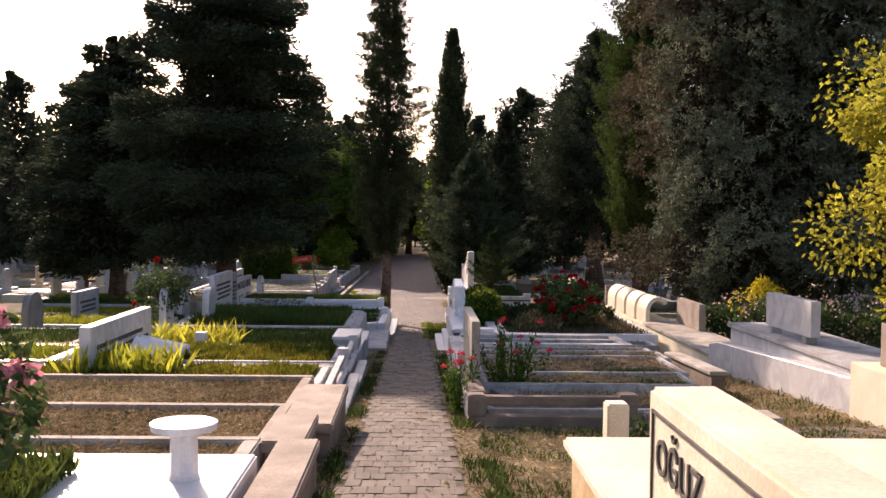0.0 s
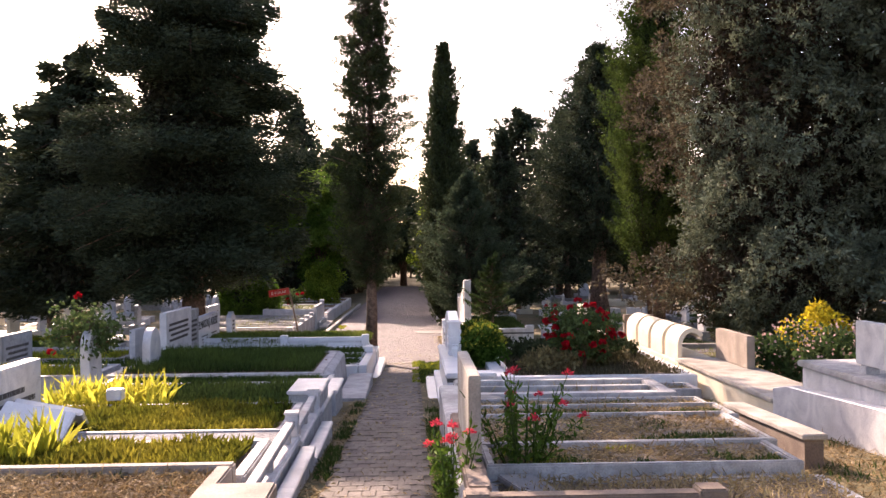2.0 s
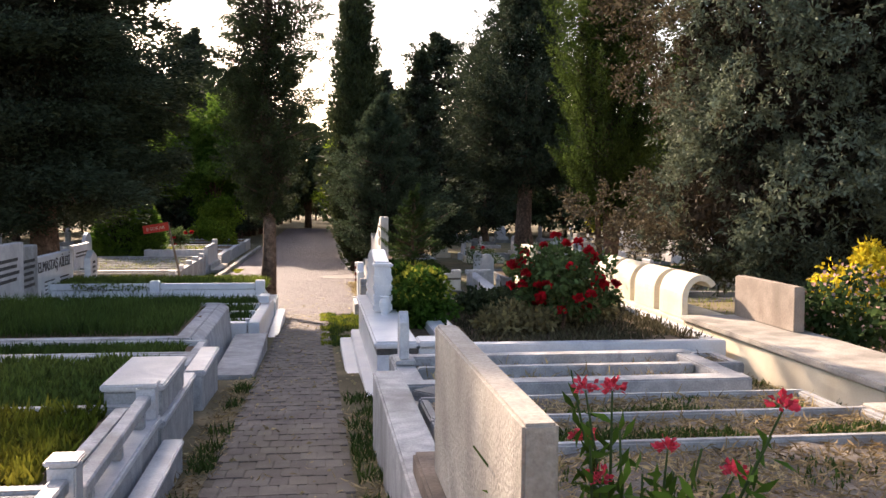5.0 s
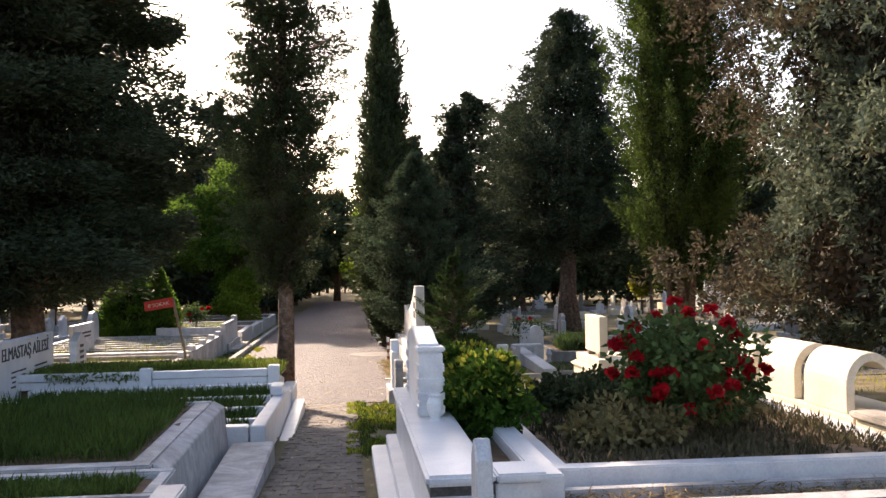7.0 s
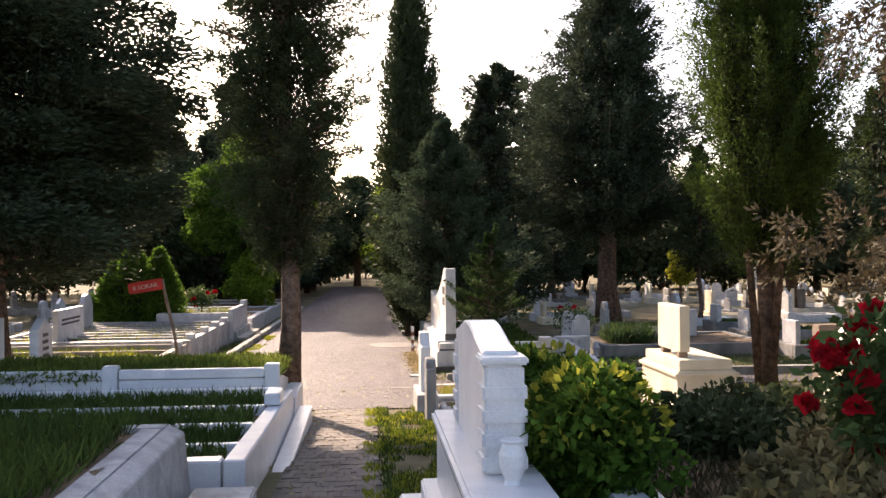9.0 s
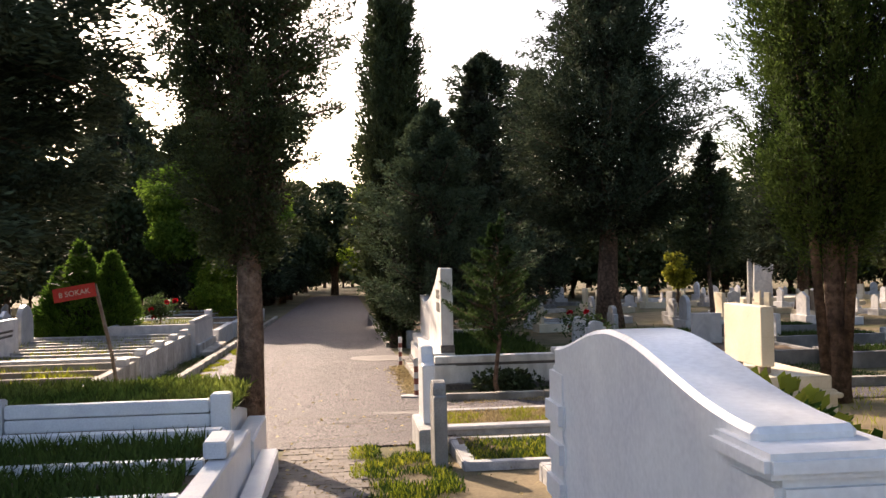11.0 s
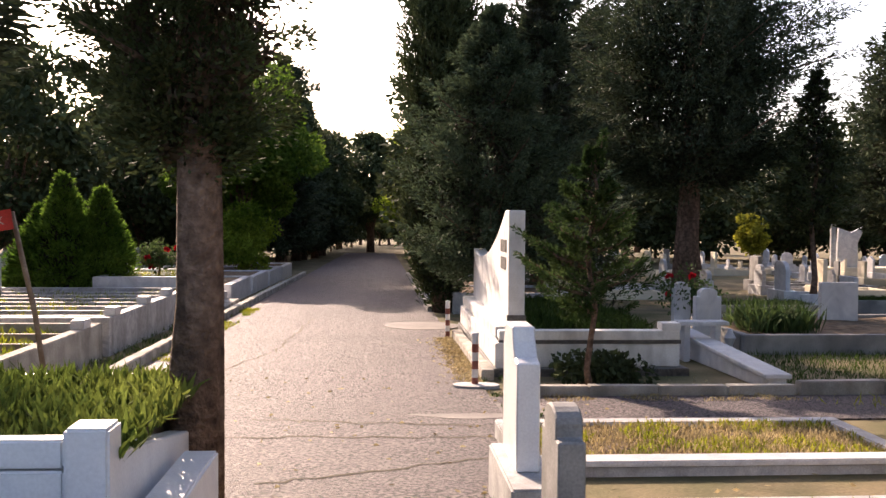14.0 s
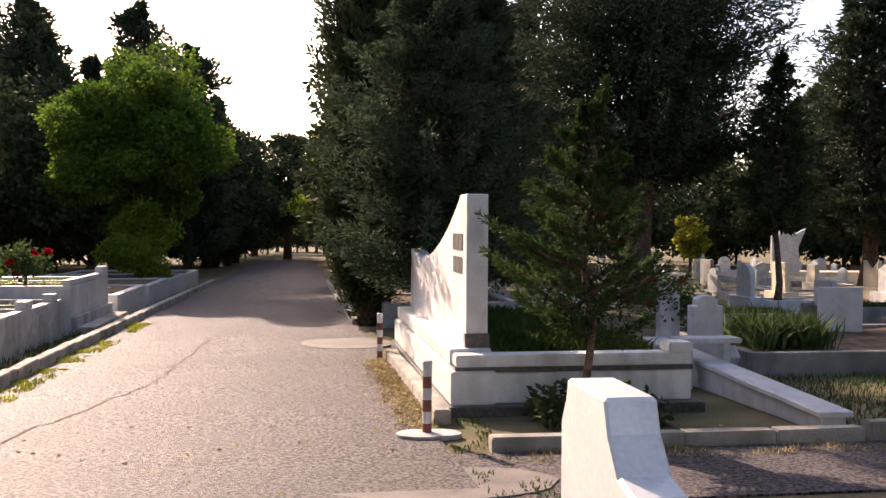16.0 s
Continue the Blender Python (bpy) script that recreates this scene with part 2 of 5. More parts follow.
def tube(points, radii, n=8):
    bm = bmesh.new()
    rows = []
    for i, p in enumerate(points):
        p = Vector(p)
        d = (Vector(points[min(i + 1, len(points) - 1)]) - Vector(points[max(i - 1, 0)])).normalized()
        s = d.orthogonal().normalized() if abs(d.z) < 0.95 else Vector((1, 0, 0))
        s = (s - d * s.dot(d)).normalized()
        u = d.cross(s)
        rows.append([bm.verts.new(p + float(radii[i]) * (math.cos(2 * math.pi * k / n) * s + math.sin(2 * math.pi * k / n) * u)) for k in range(n)])
    for a, b in zip(rows, rows[1:]):
        for k in range(n):
            bm.faces.new((a[k], a[(k + 1) % n], b[(k + 1) % n], b[k]))
    bm.faces.new(rows[0][::-1])
    bm.faces.new(rows[-1])
    bmesh.ops.recalc_face_normals(bm, faces=bm.faces[:])
    for f in bm.faces:
        f.smooth = True
    return bm


def unit(v):
    return v / np.maximum(np.linalg.norm(v, axis=1, keepdims=True), 1e-6)


def blades(name, P, D, L, W, material, parent=None, label="", kind="", bend=0.0):
    """Many small leaves: base P, way D, length L, half width W, each a kite of four corners."""
    n = len(P)
    P, D = np.asarray(P, float), unit(np.asarray(D, float))
    L, W = np.broadcast_to(L, n)[:, None], np.broadcast_to(W, n)[:, None]
    S = unit(np.cross(D, rng.normal(size=(n, 3))))
    N = np.cross(D, S)
    mid = P + D * L * 0.55
    tip = P + D * L + N * L * bend * rng.uniform(-1, 1, (n, 1))
    V = np.stack([P, mid + S * W, tip, mid - S * W], 1).reshape(-1, 3)
    if parent is not None:
        V = V - np.array(org(parent))
    me = bpy.data.meshes.new(name)
    me.vertices.add(4 * n)
    me.vertices.foreach_set("co", V.ravel())
    me.loops.add(4 * n)
    me.loops.foreach_set("vertex_index", np.arange(4 * n, dtype=np.int32))
    me.polygons.add(n)
    me.polygons.foreach_set("loop_start", np.arange(0, 4 * n, 4, dtype=np.int32))
    me.update(calc_edges=True)
    me.materials.append(material)
    ob = new(name, me)
    ob.parent = parent
    return tagged(ob, label, kind=kind)


def turf(name, x0, x1, y0, y1, z, n, h, material, parent=None, label="", w=0.006, patchy=0.0, follow=False):
    """A patch of upright blades; z is its soil, or follows the ground."""
    if parent is not None:
        parent = next((ch for ch in parent.children if ch.name.startswith("bed")), parent)
    P = np.column_stack([rng.uniform(x0, x1, n), rng.uniform(y0, y1, n), np.full(n, z)])
    if patchy:
        keep = np.array([noise.noise(Vector((p[0] * 2.3, p[1] * 2.3, 3.1))) for p in P]) > patchy - 0.5
        P = P[keep]
    if follow:
        P[:, 2] = [gz(v) + z for v in P[:, 1]]
    n = len(P)
    D = np.column_stack([rng.normal(0, 0.35, n), rng.normal(0, 0.35, n), np.ones(n)])
    ob = blades(name, P, D, h * rng.uniform(0.5, 1.25, n), w, material, parent, label, "stuff", 0.5)
    return ob


def straw(x0, x1, y0, y1, z, n, parent=None, label="", follow=False, material=None, length=0.07):
    """Dry stalks and leaves lying about on a bed or on the ground."""
    if parent is not None:
        parent = next((ch for ch in parent.children if ch.name.startswith("bed")), parent)
    P = np.column_stack([rng.uniform(x0, x1, n), rng.uniform(y0, y1, n), np.full(n, z)])
    if follow:
        P[:, 2] = [gz(v) + z for v in P[:, 1]]
    P[:, 2] += rng.uniform(0, 0.025, n)
    D = np.column_stack([rng.normal(size=(n, 2)), rng.normal(0.1, 0.3, n)])
    return blades("straw", P, D, length * rng.uniform(0.4, 1.4, n), 0.0025 + 0.0035 * rng.random(n), material or STRAW, parent, label, "stuff", 0.5)


def words(text, parent, m, size, material, name="inscription", depth=0.004, label=""):
    cu = bpy.data.curves.new(name, "FONT")
    cu.body, cu.size, cu.extrude, cu.align_x = text, size, depth, "CENTER"
    tmp = new(name, cu)
    me = bpy.data.meshes.new_from_object(tmp.evaluated_get(bpy.context.evaluated_depsgraph_get()))
    bpy.data.objects.remove(tmp)
    me.materials.append(material)
    ob = new(name, me)
    ob.parent = parent
    ob.matrix_basis = Matrix.Translation(-org(parent)) @ m
    return tagged(ob, label)


def bars(face, axis, u0, u1, ztop, rows, parent, material=LETTER, rowh=0.06, barh=0.028, seed=1, out=0.004, name="text_line"):
    """Unreadable lines of writing as raised bars, on the plane axis = face; a part a line."""
    r = random.Random(seed)
    for k in range(rows):
        z = ztop - k * rowh
        a, b = sorted((u0, u1))
        u = a + r.uniform(0, 0.15) * (b - a)
        end = b - r.uniform(0, 0.15) * (b - a)
        bms = []
        while u < end:
            e = min(u + r.uniform(0.03, 0.09), end)
            bms.append(box(face - out, face + out, u, e, z - barh, z, 0) if axis == "x" else box(u, e, face - out, face + out, z - barh, z, 0))
            u = e + 0.018
        part(name, join(*bms), material, parent, kind="stuff")


def headstone(parent, x0, x1, y0, y1, z0, z1, top, material, name="headstone", label=""):
    """An upright stone; its broad side lies along the longer level side. top: flat, round, peak, shoulder, wave."""
    along_y = (y1 - y0) > (x1 - x0)
    a, b = (y0, y1) if along_y else (x0, x1)
    w, c = b - a, (a + b) / 2
    if top == "flat":
        pr = [(a, z0), (b, z0), (b, z1), (a, z1)]
    elif top == "round":
        h = min(w / 2, (z1 - z0) * 0.4)
        pr = [(a, z0), (b, z0)] + [(c + w / 2 * math.cos(t), z1 - h + h * math.sin(t)) for t in np.linspace(0, math.pi, 13)]
    elif top == "peak":
        pr = [(a, z0), (b, z0), (b, z1 - w * 0.25), (c, z1), (a, z1 - w * 0.25)]
    elif top == "shoulder":
        h = w * 0.16
        pr = [(a, z0), (b, z0), (b, z1 - 2 * h), (b - h, z1 - 2 * h)] + [(c + (w / 2 - h) * math.cos(t), z1 - h + h * math.sin(t)) for t in np.linspace(0, math.pi, 9)] + [(a + h, z1 - 2 * h), (a, z1 - 2 * h)]
    else:
        pr = [(a, z0), (b, z0)] + [(b - w * k / 10, z1 - (z1 - z0) * 0.3 * math.sin(math.pi * k / 10)) for k in range(11)]
    ax, p0, p1 = ("x", x0, x1) if along_y else ("y", y0, y1)
    return part(name, slab(pr, ax, p0, p1), material, parent, label)


def plot(x0, x1, y0, y1, top, material, label, fill=SOIL, kerb=0.14, drop=0.06, base=None, fill_label="", group="kerbed graves"):
    """A grave: four kerbs round a bed. Returns the thing."""
    base = gz((y0 + y1) / 2) - 0.35 if base is None else base
    t = thing("grave", (x0 + x1) / 2, (y0 + y1) / 2, base, label, "grave", group)
    k = kerb
    part("kerb", box(x0, x1, y0, y0 + k, base, top, 0.012, 0.004), material, t)
    part("kerb", box(x0, x1, y1 - k, y1, base, top - 0.003, 0.012, 0.004), material, t)
    part("kerb", box(x0, x0 + k, y0 + k + 0.002, y1 - k - 0.002, base, top - 0.005, 0.012, 0.003), material, t)
    part("kerb", box(x1 - k, x1, y0 + k + 0.002, y1 - k - 0.002, base, top - 0.004, 0.012, 0.003), material, t)
    bm = bmesh.new()
    nx, ny = max(2, int((x1 - x0) / 0.15)), max(2, int((y1 - y0) / 0.15))
    gx = [[bm.verts.new((x0 + k * 0.5 + (x1 - x0 - k) * i / nx, y0 + k * 0.5 + (y1 - y0 - k) * j / ny,
                         top - drop + 0.05 * noise.noise(Vector((i * 0.4, j * 0.4, x0 * 3 + y0))))) for j in range(ny + 1)] for i in range(nx + 1)]
    for i in range(nx):
        for j in range(ny):
            bm.faces.new((gx[i][j], gx[i + 1][j], gx[i + 1][j + 1], gx[i][j + 1]))
    part("bed", bm, fill, t, fill_label)
    return t


# ---------------------------------------------------------------- ground, road, path


def sheet(name, xs, ys, lift, material, label, category, thick=0.0):
    bm = bmesh.new()
    g = [[bm.verts.new((x, y, gz(y) + lift)) for y in ys] for x in xs]
    for i in range(len(xs) - 1):
        for j in range(len(ys) - 1):
            bm.faces.new((g[i][j], g[i + 1][j], g[i + 1][j + 1], g[i][j + 1]))
    if thick:
        r = bmesh.ops.extrude_face_region(bm, geom=bm.faces[:])
        bmesh.ops.translate(bm, verts=[v for v in r["geom"] if isinstance(v, bmesh.types.BMVert)], vec=(0, 0, -thick))
        bmesh.ops.recalc_face_normals(bm, faces=bm.faces[:])
    ob = new(name, as_mesh(bm, name, material))
    return tagged(ob, label, category, kind="structure")


def spread(a, b, step):
    return list(np.linspace(a, b, max(2, int(round((b - a) / step)) + 1)))


ground = sheet("ground", [-900, -200, -60, *spread(-30, 30, 3), 60, 200, 900], [-300, -40, -10, *spread(-4, 60, 1), *spread(63, 140, 7), 300, 1200], 0, GROUND,
               "bare dry earth with weeds and litter between graves", "ground")
road = sheet("road", spread(-3.0, 1.42, 0.4), spread(26.85, 108, 1.5), 0.02, ASPHALT, "worn pinkish-grey asphalt cemetery road running downhill", "road", 0.12)
side_road = sheet("road_side", spread(1.425, 42, 2), spread(29.95, 31.55, 0.4), 0.017, ASPHALT, "narrow asphalt side road crossing between graves", "road", 0.12)


def strip(name, x0, x1, y0, y1, h, material, label, step=1.0, along="y"):
    """A row of kerb stones, each a piece under one structure."""
    t = thing(name, x0, y0, gz(y0), label, "kerb", kind="structure")
    a, b = (y0, y1) if along == "y" else (x0, x1)
    s = a
    while s < b - 0.05:
        e = min(s + step, b)
        if along == "y":
            zz = gz((s + e) / 2)
            part("kerb_stone", box(x0, x1, s + 0.004, e - 0.004, zz - 0.2, zz + h, 0.012, 0.006), material, t)
        else:
            zz = gz(y0)
            part("kerb_stone", box(s + 0.004, e - 0.004, y0, y1, zz - 0.2, zz + h, 0.012, 0.006), material, t)
        s = e
    return t


strip("kerb_road_left", -3.16, -3.0, 31.0, 62, 0.16, CONCRETE, "mossy concrete kerb along the asphalt road")
strip("kerb_tomb", 1.46, 1.62, 32.8, 37.6, 0.14, CONCRETE, "chipped sunlit concrete kerb beside the tall white tomb", 0.8)
strip("kerb_side", 1.75, 4.95, 31.6, 31.76, 0.12, CONCRETE, "low concrete kerb along the side road", 0.8, "x")
strip("kerb_side_far", 5.0, 26, 31.62, 31.78, 0.16, CONCRETE, "low concrete kerb along the side road in shade", 1.0, "x")
strip("kerb_road_right", 1.3, 1.44, 43.0, 62, 0.14, CONCRETE, "concrete kerb along the asphalt road")


def blob_patch(name, x, y, rx, ry, lift, material, label, category, seed=0, thick=0.012):
    bm = bmesh.new()
    n = 22
    top = [bm.verts.new((x + rx * (1 + 0.25 * noise.noise(Vector((math.cos(a) * 1.6, math.sin(a) * 1.6, seed)))) * math.cos(a),
                         y + ry * (1 + 0.25 * noise.noise(Vector((math.cos(a) * 1.6, math.sin(a) * 1.6, seed + 9)))) * math.sin(a), 0))
           for a in [2 * math.pi * i / n for i in range(n)]]
    for v in top:
        v.co.z = gz(v.co.y) + lift
    f = bm.faces.new(top)
    r = bmesh.ops.extrude_face_region(bm, geom=[f])
    bmesh.ops.translate(bm, verts=[v for v in r["geom"] if isinstance(v, bmesh.types.BMVert)], vec=(0, 0, -thick))
    bmesh.ops.recalc_face_normals(bm, faces=bm.faces[:])
    ob = new(name, as_mesh(bm, name, material))
    return tagged(ob, label, category, kind="structure")


blob_patch("road_patch_1", 1.2, 30.6, 0.85, 0.5, 0.026, PATCH, "lighter concrete patch in the asphalt", "patch", 1)
blob_patch("road_patch_2", 1.0, 39.6, 0.75, 0.8, 0.026, PATCH, "lighter concrete patch in the asphalt", "patch", 4)

blob_patch("bollard_footing", 1.33, 32.25, 0.3, 0.17, 0.045, MARBLE_OLD, "white-painted concrete footing", "footing", 8, 0.04)

path_bed = sheet("path", spread(-0.5, 0.34, 0.42), spread(-4, 26.84, 1), 0.012, JOINT, "narrow path of grey concrete block pavers", "path", 0.1)

# ---------------------------------------------------------------- trees


def trunk(t, x, y, z, h, r0, r1, lean=0.0, n=10):
    pts = [(x + lean * k / 8 + 0.05 * math.sin(k * 1.7 + x), y + 0.05 * math.cos(k * 1.3 + y), z - 0.1 + h * k / 8) for k in range(9)]
    rad = [r0 * (1.35 if k == 0 else 1) * (1 - k / 8) + r1 * k / 8 for k in range(9)]
    return part("trunk", tube(pts, rad, n), BARK, t, "rough dark bark")


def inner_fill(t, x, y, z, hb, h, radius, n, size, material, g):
    """Large twigs and shoots deep in a crown, coloured dark for the shade in its gaps; radius is a function of the
    height's share.
    """
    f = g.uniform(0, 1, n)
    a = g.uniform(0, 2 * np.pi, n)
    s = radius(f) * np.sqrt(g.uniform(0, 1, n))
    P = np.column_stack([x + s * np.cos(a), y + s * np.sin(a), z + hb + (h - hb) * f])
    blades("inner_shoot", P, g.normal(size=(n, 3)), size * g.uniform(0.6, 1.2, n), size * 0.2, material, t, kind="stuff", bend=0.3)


def conifer(x, y, h, r, hb, n, material, label, name="conifer_tree", tr=0.22, droop=0.25, seed=0, spray=0.28, power=0.8, gap=0.55, z=None, limbs_per=7, limb_parts=True, low=0.85):
    """Layered limbs with flat sprays of needles."""
    g = np.random.default_rng(seed + 11)
    z = gz(y) if z is None else z
    t = thing("tree" if not name else name, x, y, z, label, "tree")
    trunk(t, x, y, z, h * 0.97, tr, 0.03)
    P, D, limbs = [], [], []
    levels = max(5, int((h - hb) / gap))
    per = max(8, int(1.25 * n) // (levels * limbs_per))
    for k in range(levels):
        f = k / (levels - 1)
        zz = z + hb + (h - hb) * f
        rr = r * max(0.05, (1 - f) ** power) * (low + (1 - low) * min(1, f * 3.5))
        for i in range(limbs_per):
            a = g.uniform(0, 2 * math.pi)
            ln = rr * g.uniform(0.65, 1.12)
            ca, sa = math.cos(a), math.sin(a)
            dr = droop * g.uniform(0.4, 1.5)
            z1 = zz + g.uniform(-0.6, 0.6) * gap
            if i % 3 == 0 and ln > 0.5 and limb_parts:
                limbs.append(tube([(x, y, z1), (x + ca * ln * 0.5, y + sa * ln * 0.5, z1 + 0.08 * ln - dr * ln * 0.2), (x + ca * ln * 0.9, y + sa * ln * 0.9, z1 - dr * ln * 0.8)],
                                  [0.02 + 0.012 * ln, 0.015 + 0.006 * ln, 0.006], 5))
            m = int(per * (0.4 + ln / max(r, 0.1)))
            s = g.uniform(0.18, 1, m) ** 0.7
            side = g.normal(0, 0.24, m) * (0.25 + 0.75 * np.sin(np.pi * np.clip(s, 0, 1))) * ln
            px = x + ca * ln * s - sa * side
            py = y + sa * ln * s + ca * side
            pz = z1 + 0.15 * ln * s - dr * ln * s ** 2 + g.normal(0, 0.05 + 0.03 * ln, m)
            P.append(np.column_stack([px, py, pz]))
            D.append(np.column_stack([ca - sa * np.sign(side) * 0.9 + g.normal(0, 0.35, m), sa + ca * np.sign(side) * 0.9 + g.normal(0, 0.35, m), g.normal(-0.05, 0.35, m)]))
    P, D = np.concatenate(P), np.concatenate(D)
    for lb in limbs if limb_parts else ():
        part("limb", lb, BARK, t)
    blades("crown", P, D, spray * g.uniform(0.6, 1.3, len(P)), spray * 0.13, material, t, bend=0.2)
    if h > 4:
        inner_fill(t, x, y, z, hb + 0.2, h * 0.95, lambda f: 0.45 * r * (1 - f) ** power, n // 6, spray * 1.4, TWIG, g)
    return t


def column(x, y, h, r, hb, n, material, label, name="cypress_tree", tr=0.2, seed=0, spray=0.14, full=0.6, z=None, lumps=0.25, upright=1.0, clump=0.3, per=45, finger=0, rusty=None, twig=None):
    """Cypress: tufts of small upright sprays over a spindle."""
    g = np.random.default_rng(seed + 31)
    z = gz(y) if z is None else z
    t = thing(name, x, y, z, label, "tree")
    trunk(t, x, y, z, h * 0.93, tr, 0.03)
    m = n // per
    f = g.uniform(0, 1, m)
    prof = np.minimum(1, f / 0.12 + 0.4) * np.where(f < full, 1, np.clip(1 - np.clip((f - full) / (1 - full), 0, 1) ** 1.5, 0.04, 1))
    a = g.uniform(0, 2 * np.pi, m)
    zz = hb + (h - hb) * f
    lump = np.array([noise.noise(Vector((math.cos(p) * 1.8, math.sin(p) * 1.8, q * 0.8 + seed))) for p, q in zip(a, zz)])
    rad = r * prof * g.uniform(0.35, 1, m) ** 0.4 * (1 + lumps * lump * 1.5)
    ca, sa = np.cos(a), np.sin(a)
    C = np.column_stack([x + rad * ca, y + rad * sa, z + zz])
    out = np.column_stack([ca, sa, np.full(m, upright)])
    size = clump * g.uniform(0.6, 1.3, len(C)) * (0.5 + 0.5 * prof)
    P = np.repeat(C, per, 0) + unit(g.normal(size=(len(C) * per, 3))) * (np.repeat(size, per) * g.uniform(0.1, 1, len(C) * per) ** 0.6)[:, None]
    D = unit(np.repeat(out, per, 0)) * 0.8 + unit(P - np.repeat(C, per, 0)) * 0.9 + g.normal(0, 0.25, P.shape)
    if finger:
        # plump finger-shaped tips, each a short stem set with small sprays
        nf = per // finger
        K = len(C) * nf
        W = unit(np.repeat(unit(out), nf, 0) + g.normal(0, 0.75, (K, 3)))
        B = np.repeat(C, nf, 0) + g.normal(0, 0.4, (K, 3)) * np.repeat(size, nf)[:, None]
        u = g.uniform(0, 1, K * finger)
        W2 = np.repeat(W, finger, 0)
        side = unit(g.normal(size=W2.shape))
        P = np.repeat(B, finger, 0) + W2 * (u * clump * np.repeat(g.uniform(0.5, 1.1, K), finger))[:, None] + side * 0.02
        D = W2 * 0.7 + side * 0.75
        tone = np.repeat(np.repeat((lump * 0.9), nf * finger) + (0 if rusty is None else 1) * ((B - [x, y, 0])[:, :2] @ np.array([-0.85, 0.53]) / r).repeat(finger), 1)
        tone += np.repeat(g.normal(0, 0.18, K), finger)
        mask = tone > 0.78 if rusty is not None else np.zeros(len(P), bool)
        if mask.any():
            blades("brown_crown", P[mask], D[mask], spray * g.uniform(0.6, 1.3, mask.sum()), spray * 0.2, rusty, t, "browning foliage", bend=0.3)
        P, D = P[~mask], D[~mask]
    blades("crown", P, D, spray * g.uniform(0.6, 1.3, len(P)), spray * (0.2 if finger else 0.15), material, t, bend=0.3)
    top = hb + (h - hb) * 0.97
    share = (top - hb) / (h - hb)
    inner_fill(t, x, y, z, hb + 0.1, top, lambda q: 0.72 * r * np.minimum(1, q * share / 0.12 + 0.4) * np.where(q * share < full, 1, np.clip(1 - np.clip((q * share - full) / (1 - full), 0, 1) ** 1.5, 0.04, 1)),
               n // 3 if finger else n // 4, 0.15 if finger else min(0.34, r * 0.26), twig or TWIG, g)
    return t


def plume_tree(x, y, h, r, hb, material, label, name="conifer_tree", shape=((0, 0.6), (0.2, 1), (1, 0.05)), count=400, per=120, rise=0.4, thick=0.2,
               spray=0.16, tr=0.25, seed=0, z=None, bow=0.0, fill=0.5, stems=1, limbs=24, twig=None, width=0.14):
    """A tree of feathery limbs that rise or hang from the trunk; shape gives the reach by the crown's height."""
    g = np.random.default_rng(seed + 71)
    z = gz(y) if z is None else z
    t = thing(name, x, y, z, label, "tree")
    trunk(t, x, y, z, h * 0.97, tr, 0.02)
    for k in range(stems - 1):
        a = 2.4 * k + seed
        part("stem", tube([(x + tr * 0.7 * math.cos(a), y + tr * 0.7 * math.sin(a), z - 0.1), (x + 0.22 * r * math.cos(a), y + 0.22 * r * math.sin(a), z + h * 0.3),
                           (x + 0.35 * r * math.cos(a), y + 0.35 * r * math.sin(a), z + h * 0.75)], [tr * 0.6, tr * 0.42, 0.03], 8), BARK, t)
    fs, ws = [q[0] for q in shape], [q[1] for q in shape]
    f = g.uniform(0, 1, 3 * count)
    f = f[g.uniform(0, 1, 3 * count) < 0.25 + 0.75 * np.interp(f, fs, ws)][:count]
    m = len(f)
    a = g.uniform(0, 2 * np.pi, m)
    lump = np.array([noise.noise(Vector((math.cos(p) * 1.3, math.sin(p) * 1.3, q * (h - hb) * 0.6 + seed))) for p, q in zip(a, f)])
    reach = r * np.interp(f, fs, ws) * g.uniform(0.5, 1.08, m) * (1 + 0.4 * lump)
    ca, sa = np.cos(a), np.sin(a)
    zc = z + hb + (h - hb) * f
    A = np.column_stack([x + 0.1 * reach * ca, y + 0.1 * reach * sa, zc - 0.6 * rise * reach])
    B = np.column_stack([x + reach * ca, y + reach * sa, zc + 0.4 * rise * reach])
    top = z + h
    B[:, 2] = np.minimum(B[:, 2], top)
    A[:4], B[:4], reach[:4] = np.array([x, y, top - 0.12 * h]) + g.normal(0, 0.04, (4, 3)), np.array([x, y, top]) + g.normal(0, 0.08, (4, 3)), 0.3
    for k in range(min(limbs, m)):
        mid = (A[k] + B[k]) / 2 - np.array([0, 0, bow * reach[k] * 0.25])
        part("limb", tube([tuple(A[k]), tuple(mid), tuple(B[k])], [0.02 + 0.01 * reach[k], 0.015 + 0.005 * reach[k], 0.005], 5), BARK, t)
    n = m * per
    s = g.uniform(0.12, 1, n) ** 0.75
    W = np.repeat(unit(B - A), per, 0)
    rr = np.repeat(reach, per)
    off = g.normal(size=(n, 3)) * (thick * (1.12 - s) * np.minimum(1, 0.35 + rr))[:, None]
    P = np.repeat(A, per, 0) + np.repeat(B - A, per, 0) * s[:, None] + off
    P[:, 2] -= bow * rr * s * (1 - s)
    D = W * 0.9 + unit(off) * 0.7 + g.normal(0, 0.25, (n, 3))
    blades("crown", P, D, spray * g.uniform(0.6, 1.3, n), spray * width, material, t, bend=0.25)
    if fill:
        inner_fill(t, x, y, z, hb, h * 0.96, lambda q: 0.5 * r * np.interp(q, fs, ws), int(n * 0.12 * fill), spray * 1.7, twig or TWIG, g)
    return t


